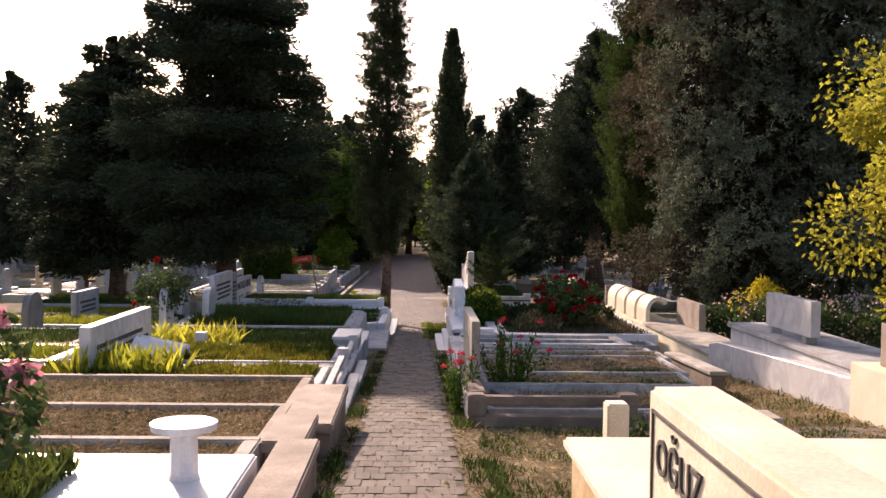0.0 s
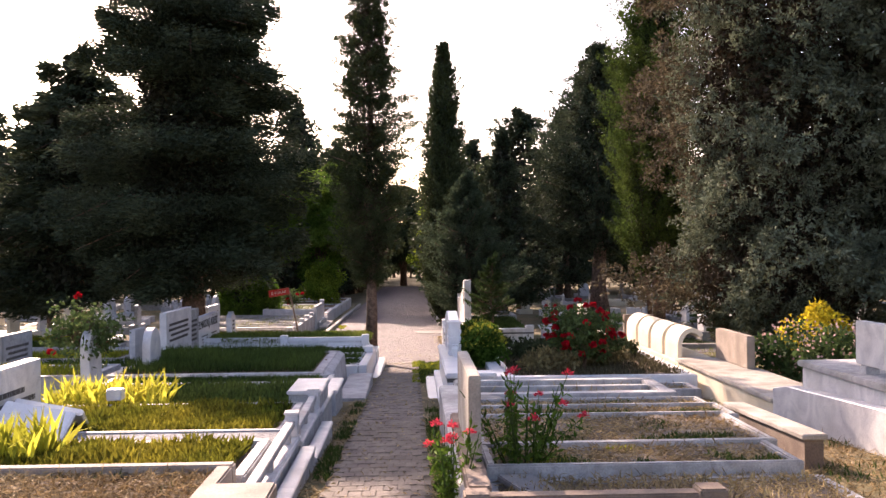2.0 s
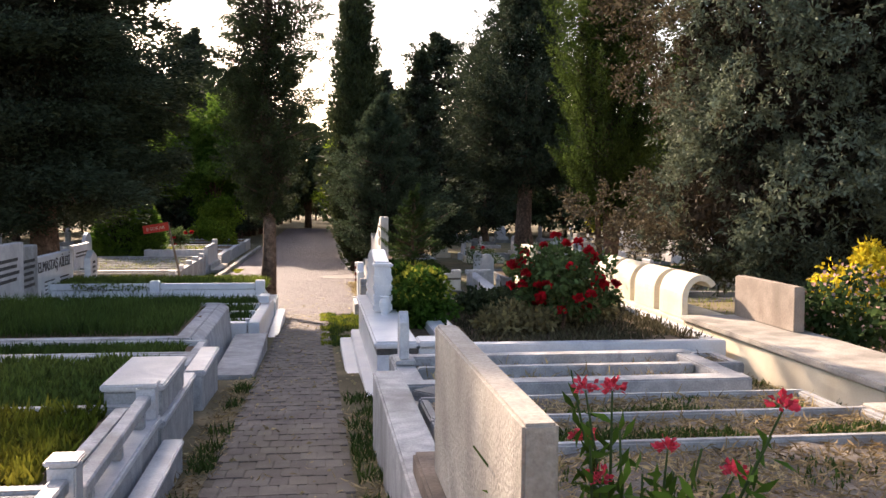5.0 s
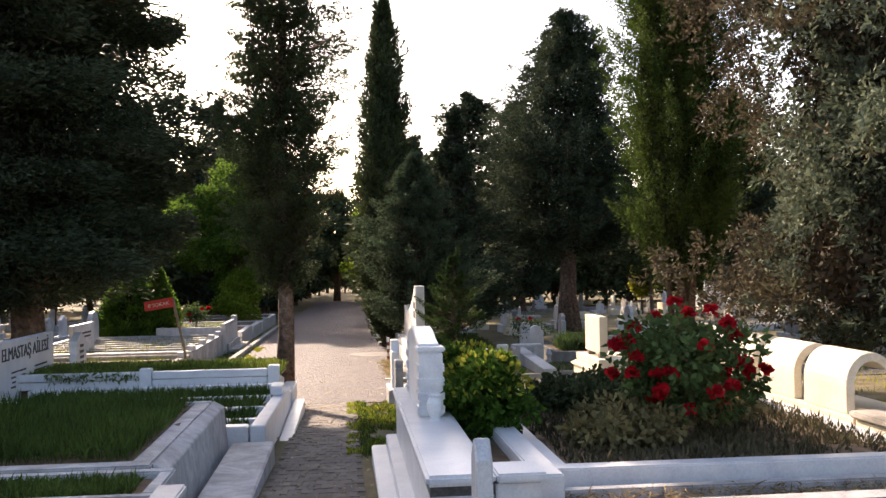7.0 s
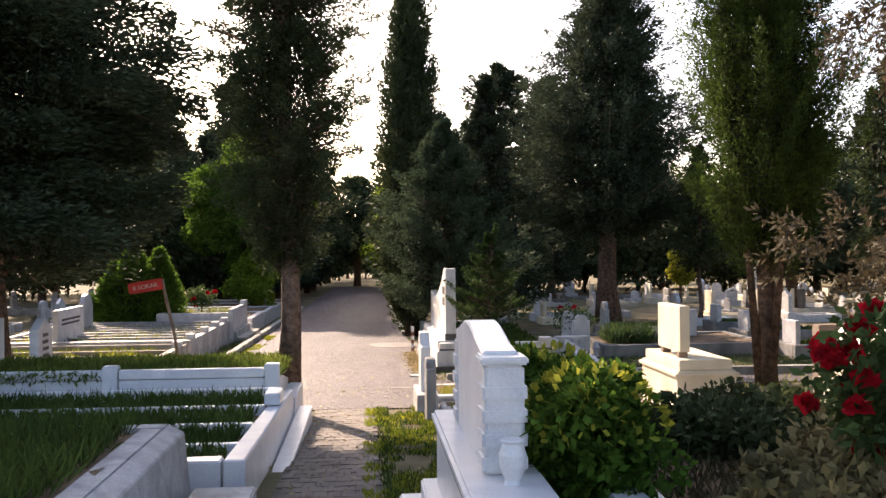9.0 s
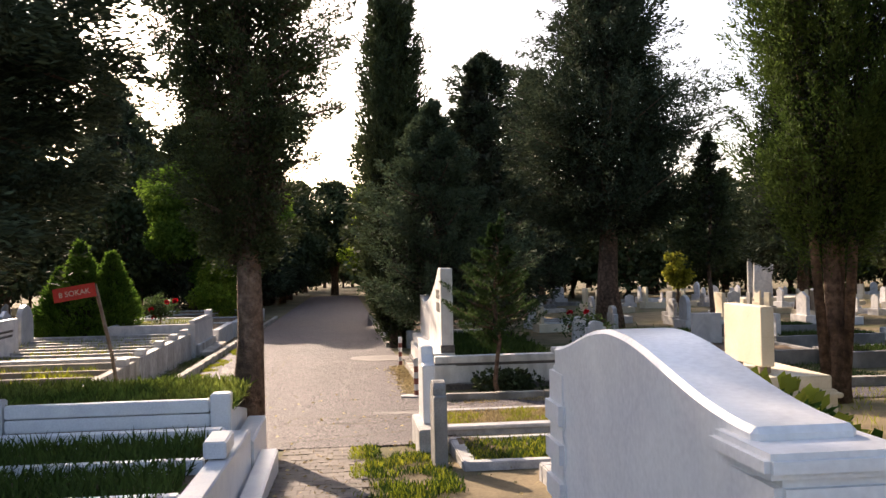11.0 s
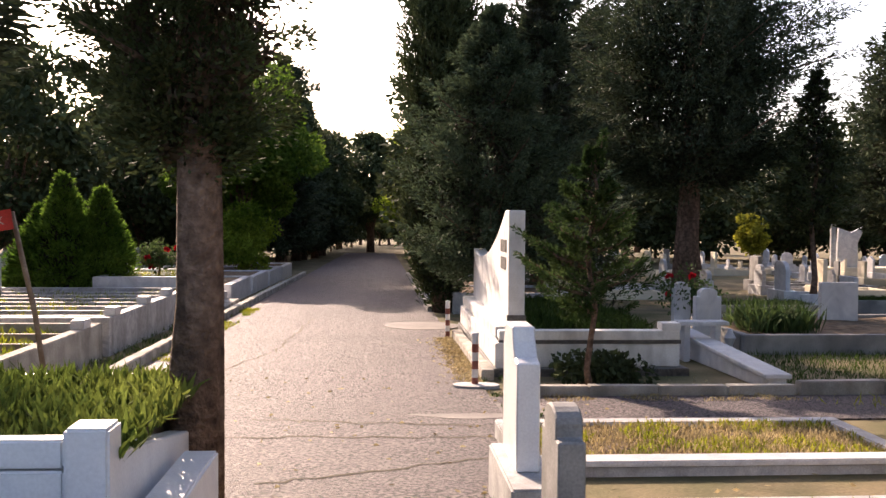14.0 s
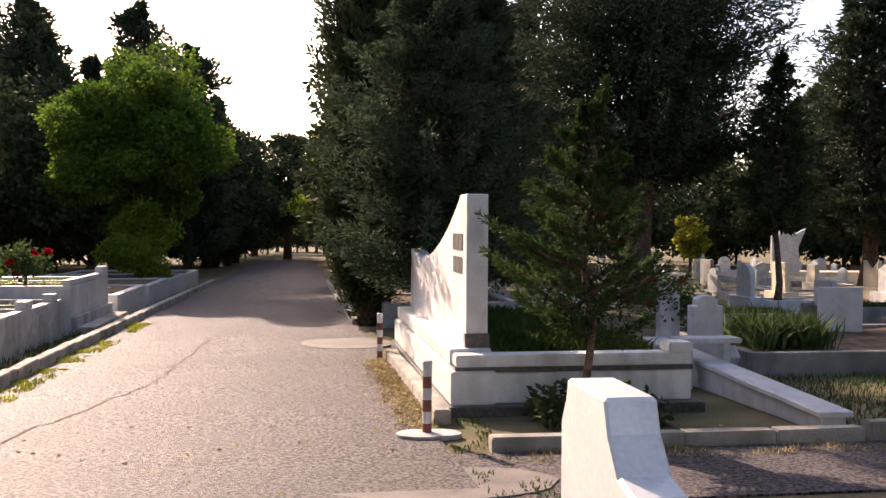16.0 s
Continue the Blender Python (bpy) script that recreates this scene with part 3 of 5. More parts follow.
def broad(x, y, h, r, hb, n, material, label, name="broadleaf_tree", tr=0.12, seed=0, leaf=0.16, clumps=70, z=None, squash=1.0, category="tree", inner=0.5, lump=0.3):
    """Round crown of leaf clumps on forking limbs."""
    g = np.random.default_rng(seed + 51)
    z = gz(y) if z is None else z
    t = thing(name, x, y, z, label, category)
    cz = z + (hb + h) / 2
    rz = (h - hb) / 2
    bms = [tube([(x, y, z - 0.1), (x + 0.04, y, z + (hb + h) * 0.25), (x, y + 0.03, cz)], [tr * 1.2, tr * 0.85, tr * 0.5], 8)] if tr else []
    v = unit(g.normal(size=(clumps, 3)))
    C = np.array([x, y, cz]) + v * np.array([r, r, rz]) * (g.uniform(inner, 1.0, (clumps, 1)))
    if tr:
        for c in C[:14]:
            bms.append(tube([(x, y, z + hb * 0.8 + 0.1), tuple((np.array([x, y, cz]) + c) / 2), tuple(c)], [tr * 0.5, tr * 0.25, 0.01], 5))
        part("trunk", join(*bms), BARK, t)
    per = n // clumps
    cr = np.repeat(r * lump * g.uniform(0.55, 1.5, clumps), per)[:, None]
    off = unit(g.normal(size=(clumps * per, 3))) * (cr * g.uniform(0.2, 1, (clumps * per, 1)) ** 0.5)
    P = np.repeat(C, per, 0) + off * np.array([1, 1, 0.75 * squash])
    P[:, 2] = np.maximum(P[:, 2], z + 0.02)
    D = unit(off) + g.normal(0, 0.6, off.shape) + np.array([0, 0, -0.25])
    blades("crown", P, D, leaf * g.uniform(0.6, 1.3, len(P)), leaf * 0.3, material, t, bend=0.4)
    return t


conifer(-5.85, 29.1, 11.8, 4.25, 2.2, 210000, CEDAR, "big dark cedar with layered drooping limbs among graves", tr=0.36, droop=0.14, seed=1, spray=0.14, power=0.42, gap=0.7, limbs_per=11, low=0.7)
conifer(-11.0, 35.0, 9.6, 4.0, 1.6, 34000, CEDAR, "spreading dark cedar behind the grave rows", tr=0.3, droop=0.14, seed=66, spray=0.27, power=0.45, gap=0.7, limbs_per=9, low=0.7)
plume_tree(-0.84, 26.62, 10.9, 1.22, 2.0, CYPRESS, "thin old cypress with bare trunk and sparse top beside the road", "cypress_tree", ((0, 0.3), (0.08, 0.7), (0.25, 1), (0.5, 0.95), (0.72, 0.66), (0.88, 0.4), (1, 0.12)), 640, 300, 0.3, 0.15, 0.05, 0.15, 2, bow=-0.1, fill=0.8, limbs=60, width=0.2, twig=TWIG_BROWN)
plume_tree(1.6, 43.0, 12.0, 1.2, 0.6, CYPRESS, "tall dark pencil cypress", "cypress_tree", ((0, 0.6), (0.1, 0.92), (0.35, 1), (0.6, 0.82), (0.85, 0.5), (1, 0.12)), 700, 70, 2.2, 0.16, 0.17, 0.2, 3, limbs=0, fill=1.0)
plume_tree(2.35, 39.2, 6.1, 2.35, 1.2, PINE, "grey-green young cedar with wide lower limbs", "cedar_tree", ((0, 0.7), (0.15, 1), (0.45, 0.85), (0.75, 0.45), (1, 0.05)), 230, 260, 0.3, 0.18, 0.11, 0.16, 4, bow=0.3, limbs=30)
plume_tree(4.39, 46.15, 8.75, 2.7, 0.9, CEDAR, "dark pointed spruce behind graves", "spruce_tree", ((0, 0.85), (0.15, 1), (0.5, 0.66), (0.75, 0.36), (0.92, 0.15), (1, 0.03)), 240, 160, 0.15, 0.15, 0.17, 0.18, 5, bow=0.3, limbs=0, fill=0.8)
plume_tree(9.4, 48.8, 13.2, 4.5, 3.4, CEDAR, "large dark conifer with thick bare lower trunk", "conifer_tree", ((0, 0.6), (0.12, 0.95), (0.4, 0.95), (0.6, 0.72), (0.8, 0.5), (0.93, 0.27), (1, 0.05)), 720, 150, 0.22, 0.3, 0.17, 0.42, 6, bow=0.1, limbs=20, fill=0.8)
plume_tree(7.15, 29.5, 11.5, 1.7, 2.3, GREENCYP, "broad green cypress with several stems and bright sunlit edge", "cypress_tree", ((0, 0.5), (0.12, 0.9), (0.4, 1), (0.75, 0.85), (1, 0.25)), 560, 330, 1.1, 0.19, 0.07, 0.14, 7, fill=1.0, stems=4, limbs=12, width=0.18)
column(7.85, 21.7, 12.2, 2.55, 0.8, 240000, BLUE, "huge blue-grey cypress with lumpy hanging foliage", tr=0.4, seed=8, spray=0.09, full=0.75, lumps=0.65, upright=-0.1, clump=0.32, per=168, finger=14, rusty=RUSTY, twig=TWIG_BROWN)
column(10.9, 18.5, 12.0, 2.9, 1.0, 110000, BLUE, "huge blue-grey cypress with brownish lumpy foliage", tr=0.35, seed=28, spray=0.13, full=0.75, lumps=0.45, upright=-0.1, clump=0.4, per=160, finger=16, twig=TWIG_BROWN)
broad(5.08, 7.3, 4.1, 1.5, 0.4, 100000, YELLOWLEAF, "small tree with yellow-green autumn leaves", seed=9, leaf=0.06, clumps=150, inner=0.3)
broad(-5.3, 59.0, 8.4, 3.15, 2.0, 60000, LIME, "round green roadside tree with sunlit rim", seed=10, leaf=0.17, clumps=110, lump=0.22, inner=0.35)
broad(-4.75, 55.5, 2.8, 1.25, 0.3, 8000, LIME_YOUNG, "bright green leafy bush beside the road", "bush", 0.05, 11, 0.14, 24, category="bush", lump=0.4, inner=0.15)
plume_tree(2.66, 32.05, 2.9, 0.84, 0.95, SPRUCE, "spindly young spruce planted before the white tomb", "young_spruce", ((0, 0.7), (0.2, 1), (0.45, 0.85), (0.75, 0.4), (1, 0.05)), 80, 260, 0.4, 0.055, 0.06, 0.04, 12, bow=0.35, limbs=40, fill=0.15, width=0.13)
for k, (dx, dy, hh) in enumerate([(0, 0, 3.0), (0.7, 0.4, 2.7), (-0.6, 0.3, 2.3)]):
    column(-6.75 + dx, 42.4 + dy, hh, 0.75, 0.1, 14000, THUJA, "dense green thuja cone among graves", "thuja", 0.06, 13 + k, 0.13, 0.15, lumps=0.15, clump=0.2)
broad(17.2, 63.5, 2.8, 0.7, 1.0, 2000, YELLOWLEAF, "yellowing bush far among graves", "bush", 0.08, 16, 0.2, 30, category="bush")
broad(1.7, 60.0, 5.9, 1.5, 0.9, 9000, LIME_YOUNG, "yellow-green tree at the roadside", seed=17, leaf=0.18, clumps=40)

# dark trees that close over the road's far end
shade = broad(-5.4, 84.0, 9.5, 3.2, 1.4, 12000, CYPRESS, "large dark leafy tree overhanging the road", seed=61, leaf=0.34, clumps=70, tr=0.3)
for x, y, s in ((4.7, 76.0, 0.8), (4.4, 90.0, 1.0), (-4.6, 98.0, 1.05), (3.6, 103.0, 1.1), (-0.8, 113.0, 1.2), (-7.0, 112.0, 1.1), (6.0, 114.0, 1.2)):
    o = copy_thing(shade, pose(x, y, gz(y), 0, 0, 47 * x + 13 * y))
    o.scale = (s, s, s)
plume_tree(17.6, 51.0, 10.5, 3.0, 1.9, CEDAR, "tall dark conifer among the far graves", "conifer_tree", ((0, 0.7), (0.15, 1), (0.5, 0.8), (0.8, 0.4), (1, 0.05)), 320, 80, 0.2, 0.2, 0.24, 0.26, 63, limbs=10)
plume_tree(12.1, 46.4, 6.3, 1.35, 2.0, CYPRESS, "slender conifer with bare trunk among graves", "conifer_tree", ((0, 0.6), (0.2, 1), (0.6, 0.7), (1, 0.05)), 150, 60, 0.2, 0.12, 0.17, 0.09, 64, limbs=10)

# woods that close the view
firs = [plume_tree(-17, 52, 9.5, 3.0, 0.9, CEDAR, "dark spruce in the wood behind the graves", "conifer_tree", ((0, 0.85), (0.15, 1), (0.6, 0.55), (1, 0.03)), 150, 90, 0.1, 0.22, 0.28, 0.22, 20, limbs=0, fill=1.0),
        plume_tree(-27, 64, 13, 3.6, 1.2, CEDAR, "dark cedar in the wood behind the graves", "conifer_tree", ((0, 0.7), (0.3, 1), (0.7, 0.75), (0.9, 0.5), (1, 0.1)), 170, 95, 0.2, 0.3, 0.3, 0.25, 21, limbs=0, fill=1.0),
        broad(-11, 66, 8.5, 3.2, 1.2, 8000, CYPRESS, "dark leafy tree in the wood behind the graves", seed=22, leaf=0.32, clumps=60),
        column(31, 64, 9, 1.2, 1.4, 9000, CYPRESS, "dark cypress standing among the graves", seed=23, spray=0.3)]
SPOTS = [(-9.5, 78), (-14, 58), (-20, 74), (-23, 50), (-31, 56), (-14, 40), (-20, 38), (-29, 42), (-36, 48), (-12, 98), (-22, 95), (-34, 80), (-5.5, 92),
         (5, 74), (12, 78), (30, 60), (31, 48), (36, 60), (14, 92), (24, 88), (34, 82), (4.5, 96), (0, 165), (-6, 158), (6, 160),
         (8, 120), (-9, 125), (16, 125), (-18, 130), (-28, 120), (27, 118), (40, 40), (33, 34), (26, 39), (-26, 30), (-34, 34), (22, 28), (18, 22), (-40, 62), (44, 75), (2.5, 84), (-12, 150), (14, 150),
         (3.2, 55), (6.5, 57), (-3, 170), (3, 168), (-30, 22), (-24, 18), (27, 20), (20, 14),
         (-5.6, 76), (-5, 86), (-6, 104), (4, 80), (3.8, 92), (4.2, 106), (-4.8, 116), (3.6, 118), (-4.5, 132), (4, 134), (-1.5, 172), (1.5, 176), (5.5, 68),
         (28, 76), (38, 70), (46, 62), (50, 52), (33, 95), (42, 90), (52, 78), (20, 100), (11, 68), (-46, 50), (-44, 75), (30, 104), (-16, 84), (-28, 88),
         (-7.5, 73), (-13.5, 76), (-6.2, 82), (22, 47), (25, 56)]
for x, y, k, s in ((-8.6, 67, 0, 1.0), (-5.0, 71, 0, 1.05), (-9.6, 85, 1, 1.25), (-11.5, 72, 1, 0.8), (-4.6, 90, 0, 1.0)):
    copy_thing(firs[k], pose(x, y, gz(y), 0, 0, 57 * x)).scale = (s, s, s)
for k, (x, y) in enumerate(SPOTS):
    s = random.uniform(0.8, 1.2)
    o = copy_thing(firs[(0, 2, 1, 0, 2, 3, 1)[k % 7]], pose(x, y, gz(y), 0, 0, random.uniform(0, 360)))
    o.scale = (s, s, s * random.uniform(0.9, 1.15))

# dense far wood
wood = broad(-14, 80, 10.5, 4.2, 0.5, 4200, CYPRESS, "dark leafy tree in the far wood", seed=90, leaf=0.5, clumps=60)
k = 0
for x in list(range(-66, -8, 5)) + list(range(6, 84, 5)):
    for yy in (80, 92):
        k += 1
        o = copy_thing(wood, pose(x + random.uniform(-1.5, 1.5), yy + random.uniform(-4, 4) + abs(x) * 0.05, gz(yy), 0, 0, random.uniform(0, 360)))
        s = random.uniform(0.75, 1.1)
        o.scale = (s, s, s * random.uniform(0.75, 1.2))
for x, yy in [(-6.5, 100), (6, 100), (-5.5, 112), (5, 114), (-4.6, 126), (4.4, 128), (-3.5, 142), (3.4, 144), (0, 180), (-3, 178), (3, 182)]:
    copy_thing(wood, pose(x, yy, gz(yy), 0, 0, 31 * x)).scale = (0.75, 0.75, 0.8)

# ---------------------------------------------------------------- right of the path
# tomb with the carved name, next to the start
t = thing("family_tomb", 1.3, 2.4, gz(2.4), "pale marble family tomb with carved name slab and onyx base", "tomb")
part("plinth", box(0.66, 2.3, 0.4, 3.86, -0.6, 0.41, 0.02), ONYX, t, "honey-veined onyx side")
part("ledge", box(0.63, 2.34, 0.37, 3.9, 0.412, 0.46, 0.012), CREAM, t)
hs = part("headstone", box(0.72, 0.93, 0.5, 2.83, 0.463, 0.87, 0.012, 0.002), CREAM, t, "carved cream stone slab")
part("panel_frame", join(box(0.714, 0.72, 0.6, 2.78, 0.8, 0.81, 0), box(0.714, 0.72, 2.77, 2.78, 0.5, 0.81, 0)), LETTER, hs)
words("OĞUZ", hs, pose(0.716, 2.5, 0.64, 90, 0, -90), 0.15, LETTER, depth=0.004, label="dark carved letters")
part("inner_block", box(0.95, 1.3, 2.9, 3.5, 0.463, 0.56, 0.012), CREAM, t)
t = thing("marble_post", 1.2, 5.5, gz(5.5), "plain white marble post standing on dry ground", "post")
part("post", box(1.14, 1.27, 5.44, 5.58, gz(5.5) - 0.1, 0.286, 0.01), CREAM, t)

# plot with brown slab
t = plot(0.7, 3.1, 8.75, 9.6, -0.43, MARBLE_OLD, "grave plot with brown stone rail, slab on edge and bare soil", GREYSOIL, kerb=0.08, drop=0.02)
part("rail", box(0.52, 2.07, 8.57, 8.7, -0.36, -0.28, 0.012, 0.004), BROWN, t, "weathered brown stone rail")
part("rail_foot", box(0.5, 2.09, 8.55, 8.72, gz(8.4) - 0.3, gz(8.4) + 0.08, 0.012, 0.004), BROWN, t)
part("post", box(1.9, 2.07, 8.54, 8.72, gz(8.4) + 0.08, -0.25, 0.012), BROWN, t)
part("near_post", box(0.5, 0.66, 8.54, 8.72, gz(8.4) + 0.08, -0.26, 0.012), BROWN, t)
part("side_wall", box(0.5, 0.69, 8.74, 13.6, gz(12) - 0.4, -0.36, 0.012), MARBLE_OLD, t)
part("side_rail", box(0.53, 0.68, 8.74, 11.3, -0.357, -0.26, 0.012), BROWN, t)
part("headstone", box(0.585, 0.67, 9.45, 11.0, -0.257, 0.315, 0.008, 0.004), CONCRETE, t, "streaked brown stone slab on edge")
turf("dry_grass", 0.8, 3.0, 8.85, 9.5, -0.43, 600, 0.07, GRASS_DRY, t)
straw(0.8, 3.0, 8.85, 9.55, -0.43, 2500, t)
# dry rows further on: pale kerbs, grey soil, straw and strips of weeds
for k, (x0, x1, y0, y1, top) in enumerate([(0.72, 2.98, 9.62, 10.4, -0.34), (0.72, 3.1, 10.42, 11.72, -0.35), (0.74, 3.26, 11.75, 12.43, -0.39), (0.76, 3.3, 12.46, 13.2, -0.45)]):
    t = plot(x0, x1, y0, y1, top, MARBLE_OLD, "grave with worn pale kerbs, grey soil and dry weeds", GREYSOIL, kerb=0.06, drop=0.05)
    straw(x0 + 0.08, x1 - 0.08, y0 + 0.08, y1 - 0.08, top - 0.045, int(1500 * (y1 - y0) * (x1 - x0)), t, "straw and dry weeds")
    turf("weed", x0 + 0.5, x1 - 0.1, y0 + 0.08, y0 + 0.34, top - 0.05, 1500, 0.06, GRASS, t, patchy=0.5)
    turf("grass", x0 + 0.1, x1 - 0.1, y0 + 0.1, y1 - 0.1, top - 0.05, 1600, 0.05, GRASS_GOLD if k == 0 else GRASS, t, patchy=0.75)
o = thing("stone_kerb", 3.55, 11.6, gz(11.6), "raised worn stone kerb along the dry graves", "kerb")
part("coping", slab([(10.7, -0.43), (12.7, -0.49), (12.7, -0.44), (10.7, -0.38)], "x", 3.42, 3.64, 0.01), CONCRETE, o)
part("wall", slab([(10.73, gz(12) - 0.3), (12.67, gz(13) - 0.3), (12.67, -0.492), (10.73, -0.435)], "x", 3.45, 3.61, 0), BROWN, o)
o = thing("loose_slab", 0.98, 9.5, -0.43, "loose dark stone slab lying on the dry grave", "slab")
b = box(-0.14, 0.14, -0.22, 0.22, 0, 0.05, 0.008, 0.008)
bmesh.ops.transform(b, verts=b.verts, matrix=pose(0.98, 9.3, -0.44, 6, 5, 24))
part("slab", b, SLATE, o)
t = plot(0.72, 3.28, 13.85, 15.1, -0.51, MARBLE_OLD, "long weathered marble grave with bare soil and dry weeds", GREYSOIL, 0.17, 0.1)
part("divider", box(0.9, 3.1, 14.5, 14.6, -0.85, -0.525, 0.01, 0.004), MARBLE_OLD, t)
straw(0.95, 3.05, 14.05, 14.9, -0.6, 900, t, "straw and dry weeds")
turf("grass", 0.95, 3.05, 14.05, 14.9, -0.61, 260, 0.12, GRASS_DRY, t, patchy=0.7)
t = plot(1.45, 4.2, 15.9, 16.6, -0.8, MARBLE_OLD, "low worn marble kerbs round a strip of dry soil", GREYSOIL, 0.1, 0.06)
straw(1.55, 4.1, 16.0, 16.5, -0.84, 1500, t, "straw and dry weeds")
t = thing("grave_post", 0.8, 14.7, -0.51, "thin upright marble post on the grave kerb", "post")
part("plate", box(0.73, 0.89, 14.55, 14.88, -0.508, -0.475, 0.01), MARBLE_OLD, t)
part("shaft", slab([(14.6, -0.474), (14.8, -0.474), (14.78, -0.19), (14.7, -0.1), (14.62, -0.19)], "x", 0.765, 0.84, 0.008), MARBLE, t)
t = thing("broken_grave", 1.1, 13.5, gz(13.5), "broken grave with tilted dark stone slabs", "grave")
for k in range(3):
    b = box(-0.24, 0.24, -0.14, 0.14, 0, 0.05, 0.008, 0.015)
    bmesh.ops.transform(b, verts=b.verts, matrix=pose(1.02 + 0.2 * (k % 2), 13.4 + 0.13 * k, -0.62 + 0.03 * k, 5 * (k - 2), 4, 25 * k))
    part("slab", b, SLATE, t)
part("footing", box(0.75, 1.6, 13.25, 13.82, gz(13.5) - 0.3, -0.62, 0.01, 0.008), CONCRETE, t)

# white monument on its stepped base
Z = -0.54
t = thing("marble_monument", 0.9, 18.7, gz(18.5), "white marble monument with curved top and ribbed pillars", "monument")
part("step", box(0.44, 1.34, 15.5, 19.95, gz(18.5) - 0.5, gz(19) + 0.1, 0.012), MARBLE_CLEAN, t)
part("second_step", box(0.58, 1.33, 15.7, 19.86, gz(18.5) - 0.5, gz(19) + 0.22, 0.012), MARBLE_CLEAN, t)
part("front_base", box(1.06, 1.33, 15.95, 16.2, gz(16) - 0.4, Z - 0.06, 0.012), MARBLE_CLEAN, t)
part("front_ledge", box(1.06, 1.36, 15.9, 16.24, Z - 0.058, Z - 0.003, 0.012), MARBLE_CLEAN, t)
part("right_kerb", box(1.36, 1.54, 16.26, 19.75, gz(18) - 0.4, Z - 0.1, 0.012), MARBLE_CLEAN, t)
part("soil", box(1.06, 1.36, 16.25, 19.75, gz(18) - 0.4, Z - 0.2, 0), SOIL, t)
part("base", box(0.68, 1.05, 15.95, 19.75, gz(18.5) - 0.5, Z - 0.07, 0.012), MARBLE_CLEAN, t)
part("band", box(0.676, 1.054, 15.946, 19.754, Z - 0.13, Z - 0.075, 0), GRANITE, t, "dark granite band")
part("ledge", box(0.65, 1.055, 15.9, 19.8, Z - 0.068, Z, 0.02), MARBLE_CLEAN, t)
pr = [(18.05, Z), (19.4, Z), (19.4, 0.03)] + [(19.4 - 1.35 * k / 24, 0.03 + 0.09 * math.sin(math.pi * (k / 24) ** 0.85) ** 2) for k in range(1, 24)] + [(18.05, 0.03)]
part("headstone", slab(pr, "x", 0.78, 0.95, 0.01), MARBLE_CLEAN, t)
for yy in (17.96, 19.28):
    ob = part("pillar", box(0.775, 0.965, yy, yy + 0.18, Z + 0.002, -0.03, 0.012), MARBLE_CLEAN, t)
    for k in range(4):
        part("rib", box(0.762, 0.978, yy - 0.01, yy + 0.19, Z + 0.01 + 0.11 * k, Z + 0.095 + 0.11 * k, 0.014), MARBLE_CLEAN, t)
part("cap", box(0.755, 0.985, 17.95, 18.17, -0.028, 0.01, 0.01), MARBLE_CLEAN, t)
v = tagged(new("vase", as_mesh(lathe(0, 0, [(0.055, 0), (0.045, 0.03), (0.075, 0.12), (0.08, 0.19), (0.055, 0.26), (0.07, 0.28), (0.06, 0.285)]), "vase", MARBLE_CLEAN)), "white marble flower vase on the monument ledge", "vase", "monument vases")
v.location = (0.88, 17.8, Z)
v.scale = (0.8, 0.8, 0.7)
copy_thing(v, pose(0.88, 19.62, Z))
broad(1.34, 18.2, 0.86, 0.36, 0.2, 7000, HEDGE, "rounded green euonymus bush with yellow tips behind the monument", "hedge", 0, 40, 0.06, 60, category="hedge", z=-0.95)
o = broad(1.34, 19.4, 0.82, 0.36, 0.2, 6000, HEDGE, "rounded green euonymus bush with yellow tips behind the monument", "hedge", 0, 41, 0.06, 60, category="hedge", z=-0.95)
for ob, (hx, hy, hz, hr) in ((bpy.data.objects["hedge"], (1.34, 18.2, -0.38, 0.35)), (o, (1.34, 19.4, -0.4, 0.35))):
    v = unit(rng.normal(size=(240, 3)))
    v[:, 2] = np.abs(v[:, 2])
    blades("yellow_tip", np.array([hx, hy, hz]) + v * np.array([hr, hr, 0.3]), v + rng.normal(0, 0.4, v.shape), 0.06, 0.02, HEDGE_TIP, ob, kind="stuff")

# planted tomb with roses
t = plot(1.55, 4.4, 16.75, 20.5, -0.72, MARBLE_CLEAN, "large marble-kerbed family plot overgrown with shrubs and roses", SOIL, 0.16, 0.04)
turf("groundcover", 1.75, 4.3, 16.95, 20.35, -0.77, 5000, 0.1, BROWNCYP, t, "dark low shrub cover", 0.01)
for k, (x, y, r) in enumerate([(2.35, 17.7, 0.5), (3.2, 18.6, 0.6), (2.4, 19.4, 0.55), (3.7, 19.7, 0.5), (2.9, 19.8, 0.5)]):
    broad(x, y, 0.27, r * 0.9, 0.02, 3600, OLIVE if k in (0, 1) else CYPRESS, "low spreading juniper on the family plot", "juniper", 0, 44 + k, 0.07, 40, category="shrub", z=-0.78)


def rose(x, y, z, h, r, n, petals, count, label, seed, size=0.07, name="rose_bush"):
    t = broad(x, y, h, r, h * 0.25, n, ROSELEAF, label, name, 0.025, seed, 0.075, 45, z=z, category="bush", inner=0.2)
    g = np.random.default_rng(seed)
    for k in range(count):
        v = unit(g.normal(size=(1, 3)))[0]
        c = np.array([x, y, z + h * 0.62]) + v * np.array([r, r, h * 0.42]) * g.uniform(0.75, 1.05)
        d = unit(g.normal(size=(26, 3)))
        d[:, 2] = np.abs(d[:, 2])
        blades("rose", c + d * size * 0.15, d + g.normal(0, 0.5, d.shape), size, size * 0.55, petals, t, bend=0.6)
    return t


